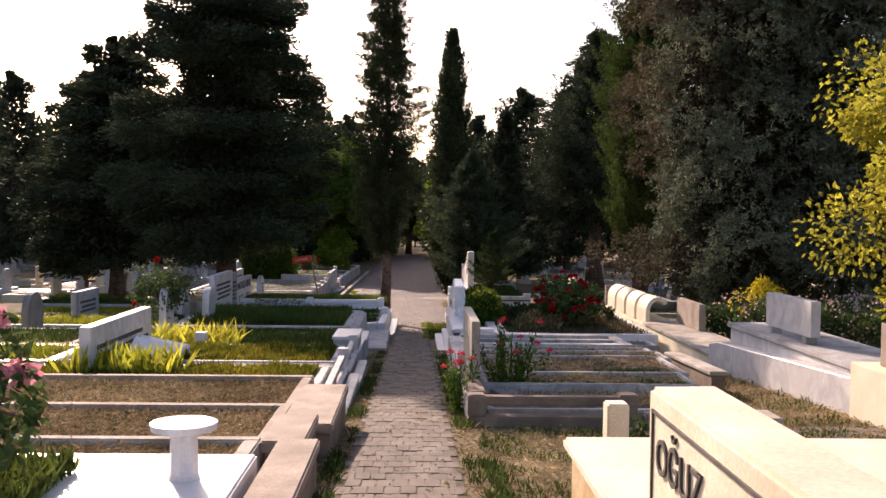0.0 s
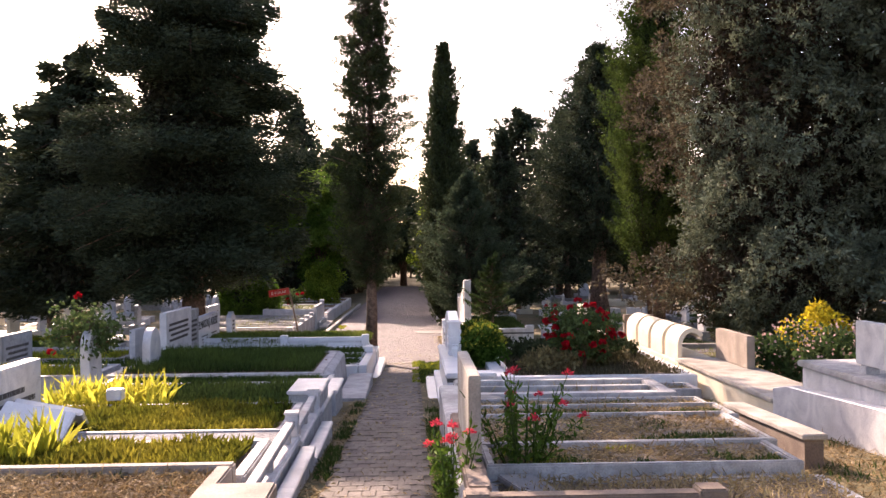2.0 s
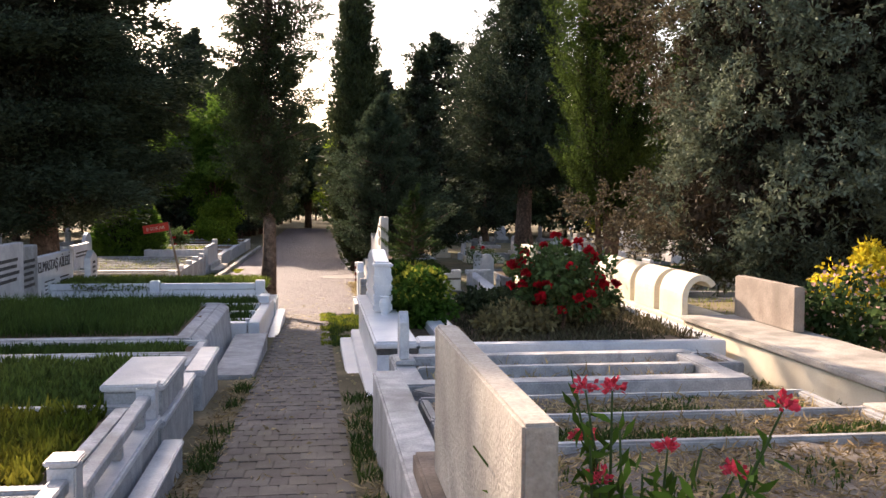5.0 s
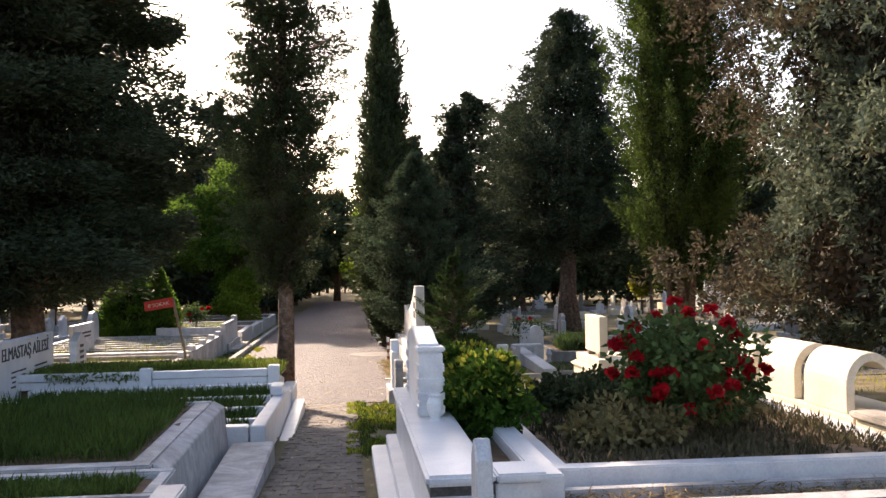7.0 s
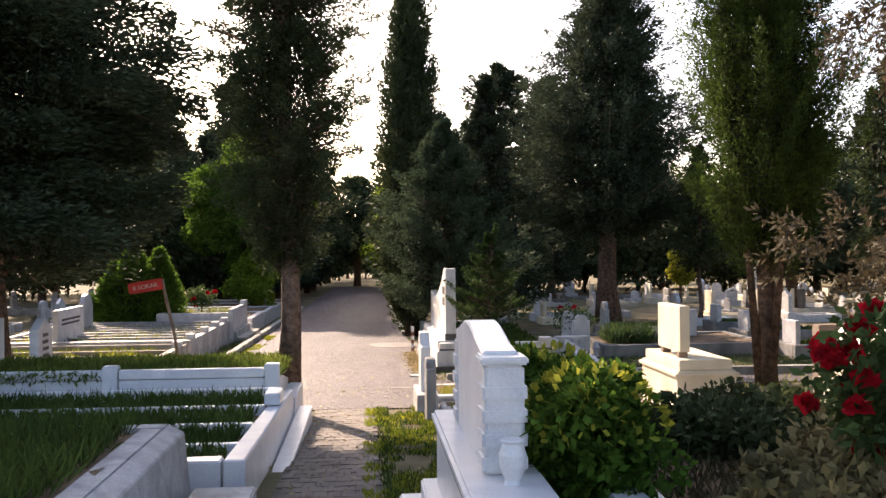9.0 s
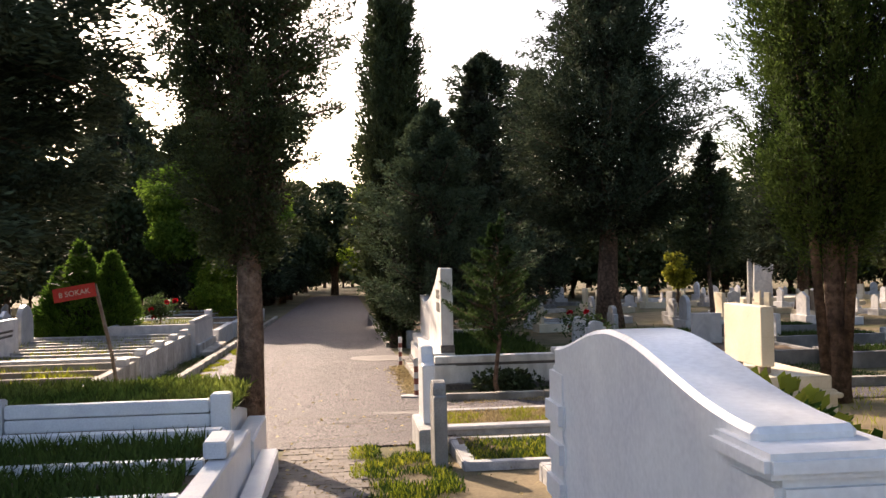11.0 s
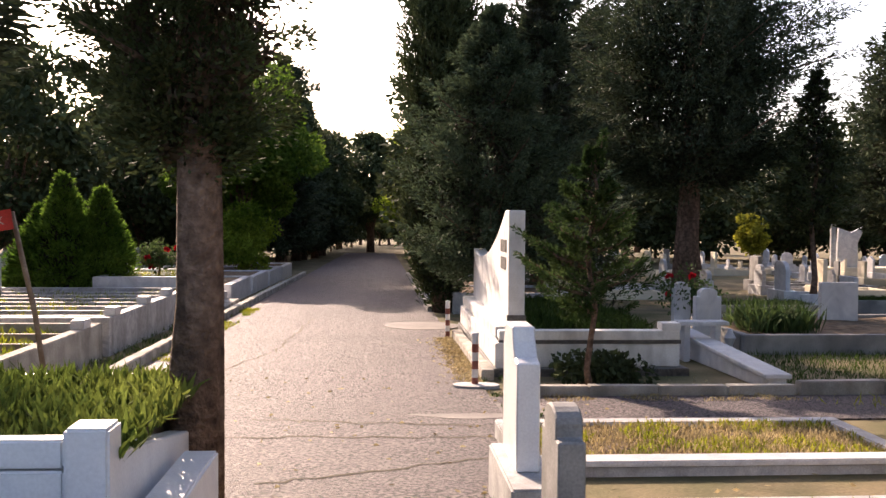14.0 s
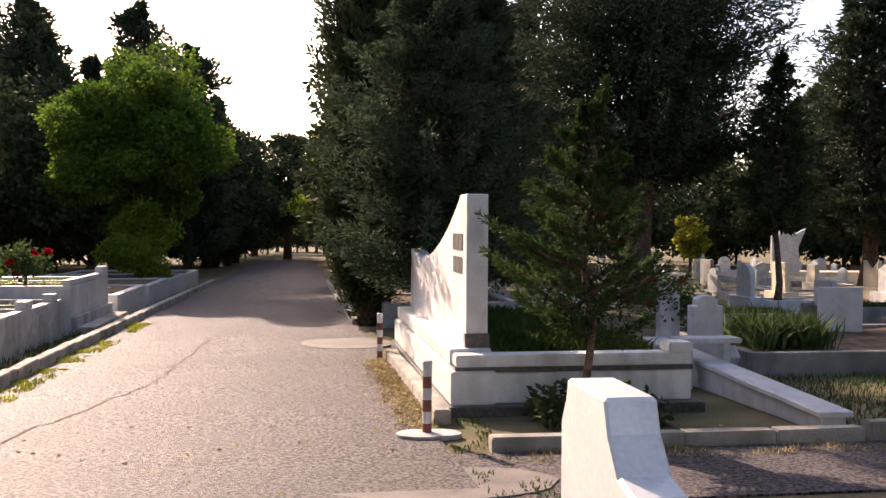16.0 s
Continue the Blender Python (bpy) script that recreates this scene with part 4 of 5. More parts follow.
rose(2.9, 17.8, -0.78, 1.05, 0.6, 4600, REDPETAL, 40, "tall rose bush full of dark red blooms", 60, 0.065)


def valerian(x, y, z, h, r, stems, label, seed):
    """Loose upright stems with narrow leaves and a tuft of small coral flowers on each."""
    g = np.random.default_rng(seed)
    t = thing("flowering_plant", x, y, z, label, "plant")
    P, D = [], []
    for k in range(stems):
        a, q = g.uniform(0, 2 * np.pi), g.uniform(0.2, 1)
        tip = np.array([x + r * q * math.cos(a), y + r * q * math.sin(a), z + h * g.uniform(0.5, 1)])
        base = np.array([x + 0.25 * r * math.cos(a), y + 0.25 * r * math.sin(a), z - 0.03])
        mid = (base + tip) / 2 + np.array([0, 0, 0.08 * h])
        part("stem", tube([tuple(base), tuple(mid), tuple(tip)], [0.006, 0.005, 0.003], 5), ROSELEAF, t)
        s = g.uniform(0.05, 0.85, 34)[:, None]
        P.append(base + (tip - base) * s + g.normal(0, 0.012, (34, 3)))
        D.append(g.normal(size=(34, 3)) + np.array([0, 0, 0.6]))
        if k % 2:
            d = unit(g.normal(size=(45, 3)))
            d[:, 2] = np.abs(d[:, 2])
            blades("blossom", tip + d * g.uniform(0.005, 0.035, (45, 1)), d, 0.022, 0.008, CORALPETAL, t, bend=0.5)
    blades("leaf", np.concatenate(P), np.concatenate(D), 0.075, 0.011, HEDGE, t, bend=0.4)
    return t


valerian(0.47, 9.3, gz(9.3), 0.72, 0.24, 12, "straggly coral-flowered plant beside the brown slab", 61)
valerian(1.0, 9.85, -0.4, 0.7, 0.46, 20, "tall loose coral-flowered plant on the dry grave", 67)
rose(1.75, 7.4, gz(7.4) - 0.25, 0.0 + 0.5, 0.16, 260, PINKPETAL, 0, "low rose shoot among dry grass", 66)
rose(-2.12, 4.35, gz(4.3) + 0.1, 1.1, 0.32, 1200, PINKPETAL, 8, "pink rose bush leaning over a white grave", 62, 0.09)
rose(-4.3, 16.2, gz(16) + 0.4, 1.15, 0.55, 1500, REDPETAL, 3, "sparse yellow-green rose bush behind headstones", 63, 0.06)
rose(-4.9, 43.2, -1.42, 0.85, 0.5, 1400, REDPETAL, 7, "small bush with orange-red blooms on a grave", 64, 0.08)
rose(5.3, 36.5, gz(36) + 0.3, 0.9, 0.5, 1000, REDPETAL, 4, "thin red rose bush behind the white tomb", 65, 0.07)

# arched wall
t = thing("arched_family_tomb", 4.8, 21.0, gz(21), "cream stone family tomb with four curved hooded niches", "tomb")
part("wall", box(4.55, 5.3, 18.25, 22.35, gz(21) - 0.6, -0.72, 0.015), CREAM, t)
for k in range(4):
    y0 = 18.42 + 0.97 * k
    ph = np.linspace(0, math.pi * 0.8, 14)
    outer = [(4.58, -0.718)] + [(4.82 - 0.24 * math.cos(a), -0.47 + 0.29 * math.sin(a)) for a in ph]
    inner = [(4.82 - 0.16 * math.cos(a), -0.47 + 0.21 * math.sin(a)) for a in ph[::-1]] + [(4.66, -0.718)]
    part("hood", slab(outer + inner, "y", y0, y0 + 0.78, 0.008), CREAM, t, "curved cream stone hood")
part("end_wall", box(4.6, 5.2, 22.4, 22.55, gz(24) - 0.4, -0.25, 0.01), BROWN, t)
part("pipe", box(4.53, 4.56, 18.2, 18.24, gz(18) , -0.72, 0.005), RUST, t)

t = thing("stone_tomb", 4.8, 16.2, gz(16), "cream stone tomb with upright brown slab", "tomb")
part("wall", box(4.5, 5.3, 14.1, 18.15, gz(16) - 0.6, -0.7, 0.015), CREAM, t)
part("coping", box(4.46, 5.34, 14.06, 18.18, -0.697, -0.64, 0.012), CONCRETE, t)
part("headstone", box(5.12, 5.24, 16.7, 18.12, -0.637, -0.16, 0.008, 0.004), SANDSTONE, t, "plain brown stone slab")

t = thing("white_tomb", 4.9, 11.5, gz(11.5), "white marble tomb with sloping side and upright slab on two feet", "tomb")
part("wall", slab([(9.35, gz(10) - 0.5), (14.0, gz(14) - 0.4), (14.0, -0.5), (13.6, -0.42), (9.35, -0.22)], "x", 4.45, 4.62, 0.01), MARBLE, t)
part("block", box(4.64, 5.5, 9.3, 13.6, gz(11) - 0.5, -0.2, 0.012), MARBLE, t)
part("coping", box(4.6, 5.54, 9.25, 13.65, -0.197, -0.13, 0.012), MARBLE_OLD, t)
part("headstone", box(4.78, 4.9, 11.15, 12.6, -0.04, 0.4, 0.008), MARBLE, t, "tall white marble slab")
for yy in (11.25, 12.35):
    part("foot", box(4.77, 4.91, yy, yy + 0.14, -0.128, -0.042, 0.008), MARBLE_OLD, t)
t = thing("cream_tomb", 4.9, 8.0, gz(8), "cream stone tomb with plain upright slab", "tomb")
part("wall", box(4.35, 5.2, 5.2, 9.2, gz(7) - 0.5, -0.02, 0.012), CREAM, t)
part("headstone", box(4.5, 4.62, 7.4, 8.9, -0.018, 0.4, 0.008), SANDSTONE, t)
t = plot(2.6, 4.3, 3.6, 5.6, gz(4.6) + 0.15, MARBLE_OLD, "low stone-kerbed grave filled with dark gravel", GRAVEL, 0.16, 0.05)
t = thing("concrete_step", 2.9, 8.3, gz(8.3), "low broken concrete grave step", "step")
part("rail", box(2.11, 3.0, 8.4, 8.58, gz(8.3) - 0.2, gz(8.3) + 0.13, 0.012, 0.004), BROWN, t)
part("block", box(3.0, 3.32, 8.25, 8.65, gz(8.3) - 0.2, gz(8.3) + 0.14, 0.012, 0.006), CONCRETE, t)

# shrubs behind the right-hand tombs
broad(6.7, 17.9, 1.15, 0.55, 0.15, 2600, GOLDLEAF, "bright yellow-leaved shrub behind tombs", "shrub", 0, 70, 0.08, 40, category="shrub", z=-0.95)
for k, (x, y) in enumerate([(6.1, 15.6), (6.2, 14.4), (7.3, 13.9), (5.9, 16.9), (7.6, 15.8)]):
    o = broad(x, y, 0.95, 0.6, 0.1, 2000, ROSELEAF, "oleander bush with faded pale pink flowers", "oleander", 0, 71 + k, 0.09, 34, category="bush", z=gz(y) + 0.1)
    g = np.random.default_rng(k)
    c = np.array([x, y, gz(y) + 0.65]) + unit(g.normal(size=(260, 3))) * np.array([0.6, 0.6, 0.5]) * g.uniform(0.8, 1.05, (260, 1))
    blades("blossom", c, g.normal(size=(260, 3)), 0.05, 0.022, PALEPETAL, o)

# strip graves by the side road
t = plot(1.17, 4.12, 27.5, 29.05, -1.7, MARBLE_OLD, "pale marble grave with dry grass bed beside the side road", SOIL, 0.15, 0.04)
part("wall_coping", box(1.17, 4.15, 27.46, 27.66, -1.697, -1.655, 0.01, 0.003), MARBLE, t)
turf("dry_grass", 1.35, 3.95, 27.7, 28.9, -1.74, 5200, 0.06, GRASS_DRY, t)
turf("grass", 1.35, 3.95, 27.7, 28.9, -1.74, 4200, 0.07, GRASS_GOLD, t, patchy=0.5)
o = thing("notched_headstone", 1.0, 26.5, gz(26.5), "narrow cream marble headstone with notched top beside the path", "headstone")
part("foot", box(0.88, 1.16, 25.98, 27.0, gz(26.5) - 0.3, gz(26.5) + 0.3, 0.012), MARBLE_OLD, o)
zt = gz(26.5) + 1.08
pr = [(26.3, gz(26.5) + 0.302), (26.86, gz(26.5) + 0.302), (26.86, zt - 0.12), (26.82, zt - 0.06), (26.8, zt), (26.5, zt), (26.47, zt - 0.08), (26.4, zt - 0.16), (26.3, zt - 0.18)]
part("stone", slab(pr, "x", 0.95, 1.08, 0.008), MARBLE_CLEAN, o, "cream marble slab")
t = plot(1.2, 3.9, 25.0, 26.25, gz(26) + 0.14, MARBLE_OLD, "grassy grave with worn stone kerbs", SOIL, 0.13, 0.03)
turf("grass", 1.3, 3.8, 25.1, 26.1, gz(26) + 0.08, 3800, 0.09, GRASS, t)
turf("dry_grass", 1.3, 3.8, 25.1, 26.1, gz(26) + 0.08, 2600, 0.09, GRASS_GOLD, t)
headstone(t, 0.95, 1.07, 25.1, 25.5, gz(26) - 0.2, gz(26) + 0.85, "shoulder", SLATE)
hs = thing("stone_slab", 2.0, 24.6, gz(24.6), "dark stone slab standing among grass", "headstone")
part("slab", box(1.98, 2.08, 24.05, 24.8, gz(24.4) - 0.1, gz(24.4) + 0.42, 0.008), SLATE, hs)
t = plot(1.75, 4.5, 22.8, 24.4, gz(23.5) + 0.1, MARBLE_OLD, "low grassy grave beside the hedge", SOIL, 0.12, 0.02)
turf("grass", 1.9, 4.4, 22.9, 24.3, gz(23.5) + 0.06, 4000, 0.12, GRASS, t)

t = thing("stele_tomb", 4.6, 26.6, gz(26.6), "cream marble stele on a large plinth", "tomb")
part("plinth", box(4.3, 5.1, 25.7, 27.3, gz(26.5) - 0.4, -1.12, 0.012), CREAM, t)
part("band", box(4.26, 5.14, 25.66, 27.34, -1.2, -1.15, 0.01), CREAM, t)
part("cap", box(4.34, 5.06, 25.74, 27.26, -1.118, -0.98, 0.012), CREAM, t)
headstone(t, 4.42, 4.56, 25.95, 26.9, -0.9, -0.28, "flat", CREAM)
for yy in (26.02, 26.7):
    part("foot", box(4.43, 4.55, yy, yy + 0.12, -0.978, -0.902, 0.006), BROWN, t)
t = thing("headstone", 5.6, 23.4, gz(23.4), "small peaked pale stone among roses", "headstone")
headstone(t, 5.5, 5.62, 23.1, 23.55, gz(23.4) - 0.1, gz(23.4) + 0.75, "peak", CREAM, "stone")

# tall white tomb across the side road
t = thing("tall_white_tomb", 1.9, 34.5, gz(34), "tall white family tomb with sweeping curved wall", "tomb")
b0 = gz(33.2)
part("footing", box(1.64, 4.2, 33.1, 38.6, b0 - 0.4, b0 + 0.1, 0.01), GRANITE, t, "dark stone footing")
part("bench", box(1.68, 2.12, 33.2, 38.5, b0 + 0.1, b0 + 0.42, 0.012), WHITE, t)
part("body", box(1.74, 4.12, 33.26, 33.5, b0 + 0.102, b0 + 0.4, 0.012), WHITE, t)
part("band", box(1.73, 4.13, 33.25, 33.51, b0 + 0.402, b0 + 0.45, 0), GRANITE, t, "dark granite band")
part("coping", box(1.74, 4.12, 33.26, 33.5, b0 + 0.452, b0 + 0.57, 0.012), WHITE, t)
part("right_kerb", box(3.95, 4.12, 33.52, 38.4, b0 + 0.1, b0 + 0.45, 0.012), WHITE, t)
part("corner", box(3.88, 4.13, 33.25, 33.51, b0 + 0.572, b0 + 0.67, 0.012), WHITE, t)
part("side_coping", box(1.72, 2.14, 33.52, 38.46, b0 + 0.44, b0 + 0.6, 0.012), WHITE, t)
part("soil", box(2.15, 3.94, 33.52, 38.3, b0, b0 + 0.42, 0), SOIL, t)
zb = b0 + 0.6
pr = [(33.62, zb), (38.3, zb), (38.3, -0.55)]
pr += [(38.3 - 0.9 * k / 6, -0.55 - 0.1 * math.sin(math.pi / 2 * k / 6)) for k in range(1, 7)]
pr += [(37.4 - 3.4 * k / 16, -0.65 + 0.75 * (k / 16) ** 2.1) for k in range(1, 17)] + [(33.62, 0.1)]
part("curved_wall", slab(pr, "x", 1.9, 2.12, 0.01), WHITE, t, "white painted curved slab")
part("end_band", box(1.885, 2.135, 33.6, 33.7, zb + 0.002, zb + 0.14, 0), GRANITE, t)
bars(1.897, "x", 33.8, 34.5, -0.3, 2, t, LETTER, 0.24, 0.17, 3)
turf("groundcover", 2.2, 3.9, 33.6, 38.2, b0 + 0.42, 7000, 0.22, GRASS, t, "green ivy-like cover", 0.02)
broad(2.9, 32.6, 0.28, 0.5, 0.0, 1500, CYPRESS, "low dark shrub at the foot of the white tomb", "shrub", 0, 80, 0.1, 20, category="shrub")

# red and white bollards
def bollard(x, y):
    z = gz(y) + 0.02
    t = thing("bollard", x, y, z, "red and white striped steel bollard at the road edge", "bollard", "striped bollards")
    for k in range(6):
        c = ("white_band", WHITE) if k % 2 else ("red_band", REDBROWN)
        part(c[0], lathe(x, y, [(0.04, z + 0.1 * k), (0.04, z + 0.1 * k + 0.1)], 16), c[1], t)
    part("cap", lathe(x, y, [(0.043, z + 0.6), (0.043, z + 0.625), (0.03, z + 0.635)], 16), WHITE, t)


bollard(1.33, 32.3)
bollard(1.38, 37.6)

# marble seat, twin stones and long kerb beyond the tomb
t = thing("marble_grave", 4.9, 33.6, gz(33), "white marble grave with long kerb, small seat and two carved stones", "grave")
part("kerb", slab([(31.95, gz(32)), (36.2, gz(36)), (36.2, gz(36) + 0.36), (31.95, gz(32) + 0.14)], "x", 4.75, 4.98, 0.01), MARBLE, t)
part("coping", slab([(31.9, gz(32) + 0.142), (36.2, gz(36) + 0.362), (36.2, gz(36) + 0.42), (31.9, gz(32) + 0.2)], "x", 4.7, 5.02, 0.01), MARBLE, t)
for xx in (4.55, 5.0):
    part("leg", box(xx, xx + 0.09, 34.4, 34.6, gz(34) + 0.0, gz(34) + 0.52, 0.01), MARBLE, t)
part("seat", box(4.45, 5.2, 34.35, 34.66, gz(34) + 0.522, gz(34) + 0.58, 0.012), MARBLE, t)
headstone(t, 5.0, 5.28, 36.3, 36.46, gz(36), gz(36) + 1.05, "shoulder", MARBLE)
headstone(t, 5.06, 5.46, 35.4, 35.56, gz(35) - 0.1, gz(35) + 1.0, "shoulder", MARBLE)
part("scroll", lathe(5.6, 35.4, [(0.07, gz(34)), (0.05, gz(34) + 0.1), (0.09, gz(34) + 0.22), (0.05, gz(34) + 0.3), (0.03, gz(34) + 0.36)]), MARBLE, t)
t = plot(5.75, 9.9, 35.2, 38.4, gz(35) + 0.3, SLATE, "dark grave with stone kerb and sword-leaved plants", SOIL, 0.14, 0.05)
turf("foliage", 6.1, 7.2, 35.7, 36.9, gz(35) + 0.22, 700, 0.5, ROSELEAF, t, "clump of sword-shaped leaves", 0.02)
headstone(t, 8.2, 8.9, 37.8, 37.92, gz(36) + 0.2, gz(36) + 0.95, "flat", MARBLE)
turf("shade_grass", 5.1, 9.9, 31.9, 35.1, 0.0, 5000, 0.1, GRASS, None, "grass verge in shade beside the side road", follow=True)["category"] = "grass"

# ---------------------------------------------------------------- left of the path
t = thing("white_grave", -1.4, 4.3, gz(4.3), "white marble grave slab with a round bird-bath dish", "grave")
part("slab", box(-2.6, -0.88, 2.4, 5.3, gz(4) - 0.3, 0.02, 0.012), MARBLE_CLEAN, t)
d = thing("stone_birdbath", -1.17, 4.8, 0.02, "white stone dish on an octagonal pedestal", "birdbath")
part("pedestal", lathe(-1.17, 4.8, [(0.085, 0.02), (0.075, 0.05), (0.07, 0.24), (0.075, 0.26)], 8), MARBLE_CLEAN, d)
part("dish", lathe(-1.17, 4.8, [(0.1, 0.258), (0.165, 0.275), (0.17, 0.31), (0.15, 0.312), (0.1, 0.3)], 28), MARBLE_CLEAN, d)
turf("groundcover", -2.6, -1.75, 3.6, 4.95, 0.02, 3600, 0.14, SUCCULENT_DARK, t, "dark green spiky ground cover", 0.012)
for k, (x0, x1, y0, y1, zt) in enumerate([(-0.82, -0.6, 3.0, 5.85, -0.02), (-0.98, -0.72, 6.1, 6.95, -0.1), (-0.98, -0.62, 6.98, 8.6, -0.18)]):
    o = thing("stone_kerb", (x0 + x1) / 2, y0, gz(y0), "weathered light stone kerb block beside the path", "kerb", "path-side kerb blocks")
    part("coping", box(x0 - 0.02, x1 + 0.02, y0, y1, zt - 0.08, zt, 0.012, 0.004), SANDSTONE, o)
    # same stone as the coping; the brown colour stands in for its backlit shade
    part("wall", box(x0, x1, y0 + 0.01, y1 - 0.01, gz(y1) - 0.3, zt - 0.082, 0.01), BROWN, o)
for k, (y0, y1, top) in enumerate([(5.35, 6.25, -0.1), (6.3, 7.85, -0.2), (7.9, 9.45, -0.24)]):
    t = plot(-3.9, -1.0, y0, y1, top, SANDSTONE if k else CONCRETE, "grave with stone kerbs, dry earth and straw", SOIL, 0.11, 0.08)
    straw(-3.8, -1.1, y0 + 0.1, y1 - 0.1, top - 0.06, int(8000 * (y1 - y0)), t, "straw and dry weeds")
    turf("weed", -3.8, -1.1, y0 + 0.1, y1 - 0.1, top - 0.09, 1800, 0.07, GRASS, t, patchy=0.7)

def ice_plant(x0, x1, y0, y1, z, n, material, parent, h=0.1):
    """Low dense mat of thick finger leaves with uneven height."""
    P = np.column_stack([rng.uniform(x0, x1, n), rng.uniform(y0, y1, n), np.zeros(n)])
    P[:, 2] = z + np.array([0.05 * noise.noise(Vector((p[0] * 3, p[1] * 3, 1.7))) for p in P])
    D = np.column_stack([rng.normal(0, 0.45, n), rng.normal(0, 0.45, n), np.ones(n)])
    parent = next((ch for ch in parent.children if ch.name.startswith("bed")), parent)
    blades("groundcover", P, D, h * rng.uniform(0.6, 1.3, n), 0.011, material, parent, "thick succulent ground cover", "stuff", 0.3)


# sunlight and shade are in the leaf colours: first two beds yellow, third dark
BEDS = [(9.5, 10.75, -0.35, MARBLE_OLD, SUCCULENT), (11.55, 13.2, -0.45, MARBLE_OLD, SUCCULENT), (13.3, 15.4, -0.56, MARBLE_OLD, SUCCULENT_DARK), (15.5, 16.2, -0.66, MARBLE_OLD, None), (16.3, 17.1, -0.68, MARBLE_OLD, GRASS)]
for k, (y0, y1, top, m, gm) in enumerate(BEDS):
    t = plot(-4.2, -0.95, y0, y1, top, m, "succulent-covered grave with pale stone kerbs" if k < 3 else "narrow marble-kerbed grave with thin grass", SOIL, 0.1, 0.06)
    if k < 3:
        ice_plant(-4.1, -1.1, y0 + 0.1, y1 - 0.06, top - 0.06, int(6500 * (y1 - y0)), gm, t, 0.11)
    elif gm:
        turf("grass", -4.0, -1.15, y0 + 0.15, y1 - 0.15, top - 0.07, 5000, 0.1, gm, t, "thin green grass", 0.007)
t = thing("gravel_strip", -2.6, 11.1, -0.5, "strip of pale grey gravel between planted graves", "gravel")
part("gravel", box(-4.2, -0.96, 10.78, 11.46, gz(11) - 0.2, -0.44, 0.01, 0.004), PALEGRAVEL, t)
part("edging", box(-4.2, -0.96, 11.465, 11.53, gz(11) - 0.2, -0.42, 0.008, 0.004), MARBLE_OLD, t)
t = thing("kerb_post", -3.0, 13.25, -0.45, "small square marble post on a grave kerb", "post")
part("post", box(-3.08, -2.92, 13.2, 13.36, -0.42, -0.3, 0.01), MARBLE, t)
t = thing("iris_clump", -3.1, 10.6, -0.4, "clump of yellow-green sword leaves on a grave", "plant")
turf("leaf", -3.7, -2.6, 10.0, 10.7, -0.42, 420, 0.34, IRIS, t, "", 0.022)
t = thing("iris_clump", -3.2, 13.8, -0.6, "clump of yellow-green sword leaves on a grave", "plant")
turf("leaf", -3.8, -2.6, 13.4, 14.3, -0.62, 420, 0.36, IRIS, t, "", 0.022)

# marble balustrade along the path
for k, (y0, y1, zt) in enumerate([(8.65, 11.3, -0.43), (11.35, 13.1, -0.5), (13.2, 14.7, -0.56), (15.25, 16.45, -0.65)]):
    o = thing("marble_wall", -0.84, y0, gz(y0), "stepped weathered marble grave wall beside the path", "wall", "path-side marble walls")
    # weathered marble, its darker tone also giving the wall faces their shade
    part("wall", box(-0.93, -0.8, y0, y1, gz(y1) - 0.3, zt - 0.05, 0.012, 0.003), MARBLE_OLD, o)
    part("coping", box(-0.95, -0.775, y0, y1, zt - 0.048, zt, 0.012, 0.003), MARBLE, o)
    if k < 2:
        part("pillar", box(-0.9, -0.79, y1 - 0.14, y1 - 0.02, zt + 0.002, zt + 0.19, 0.008), MARBLE, o)
        part("pillar_cap", box(-0.91, -0.78, y1 - 0.15, y1 - 0.01, zt + 0.192, zt + 0.215, 0.006), MARBLE, o)
        part("rail", slab([(y0 + 0.05, zt + 0.05), (y1 - 0.16, zt + 0.09), (y1 - 0.16, zt + 0.15), (y0 + 0.05, zt + 0.11)], "x", -0.885, -0.81, 0.008), MARBLE_OLD, o)
        for q in (0.08, 0.5, 0.92):
            yy = y0 + 0.05 + q * (y1 - y0 - 0.3)
            part("baluster", box(-0.88, -0.815, yy, yy + 0.06, zt + 0.002, zt + 0.05 + 0.04 * q, 0.006), MARBLE_OLD, o)
        part("plinth", box(-0.773, -0.66, y0, y1, gz(y1) - 0.3, gz(y1) + 0.16, 0.01), MARBLE_OLD, o)
        part("plinth_coping", box(-0.773, -0.65, y0, y1, gz(y1) + 0.162, gz(y1) + 0.195, 0.008), MARBLE, o)
    if k == 2:
        part("top_block", box(-1.14, -0.8, y0 + 0.05, y1 - 0.5, zt + 0.002, zt + 0.17, 0.01), MARBLE_OLD, o)
        part("top_slab", box(-1.16, -0.78, y0 + 0.03, y1 - 0.48, zt + 0.172, zt + 0.215, 0.01), MARBLE, o)

# mound grave and the grave before it
t = plot(-4.4, -1.15, 17.2, 20.3, -0.68, MARBLE_OLD, "raised marble grave with tall green grass", SOIL, 0.16, 0.03, fill_label="")
turf("grass", -4.2, -1.35, 17.45, 20.15, -0.71, 12000, 0.19, GRASS, t, "long green grass", 0.007)
part("sloped_end", slab([(-1.148, gz(20) - 0.3), (-0.96, gz(20) - 0.3), (-1.04, -0.74), (-1.148, -0.68)], "y", 17.25, 20.28, 0.01), MARBLE_OLD, t)
t = thing("flat_grave_slab", -0.72, 18.6, gz(18.5), "flat grey marble slab grave beside the path", "grave")
part("slab", box(-0.94, -0.52, 17.2, 20.05, gz(19) - 0.4, gz(17.6) + 0.06, 0.012, 0.004), MARBLE_OLD, t)
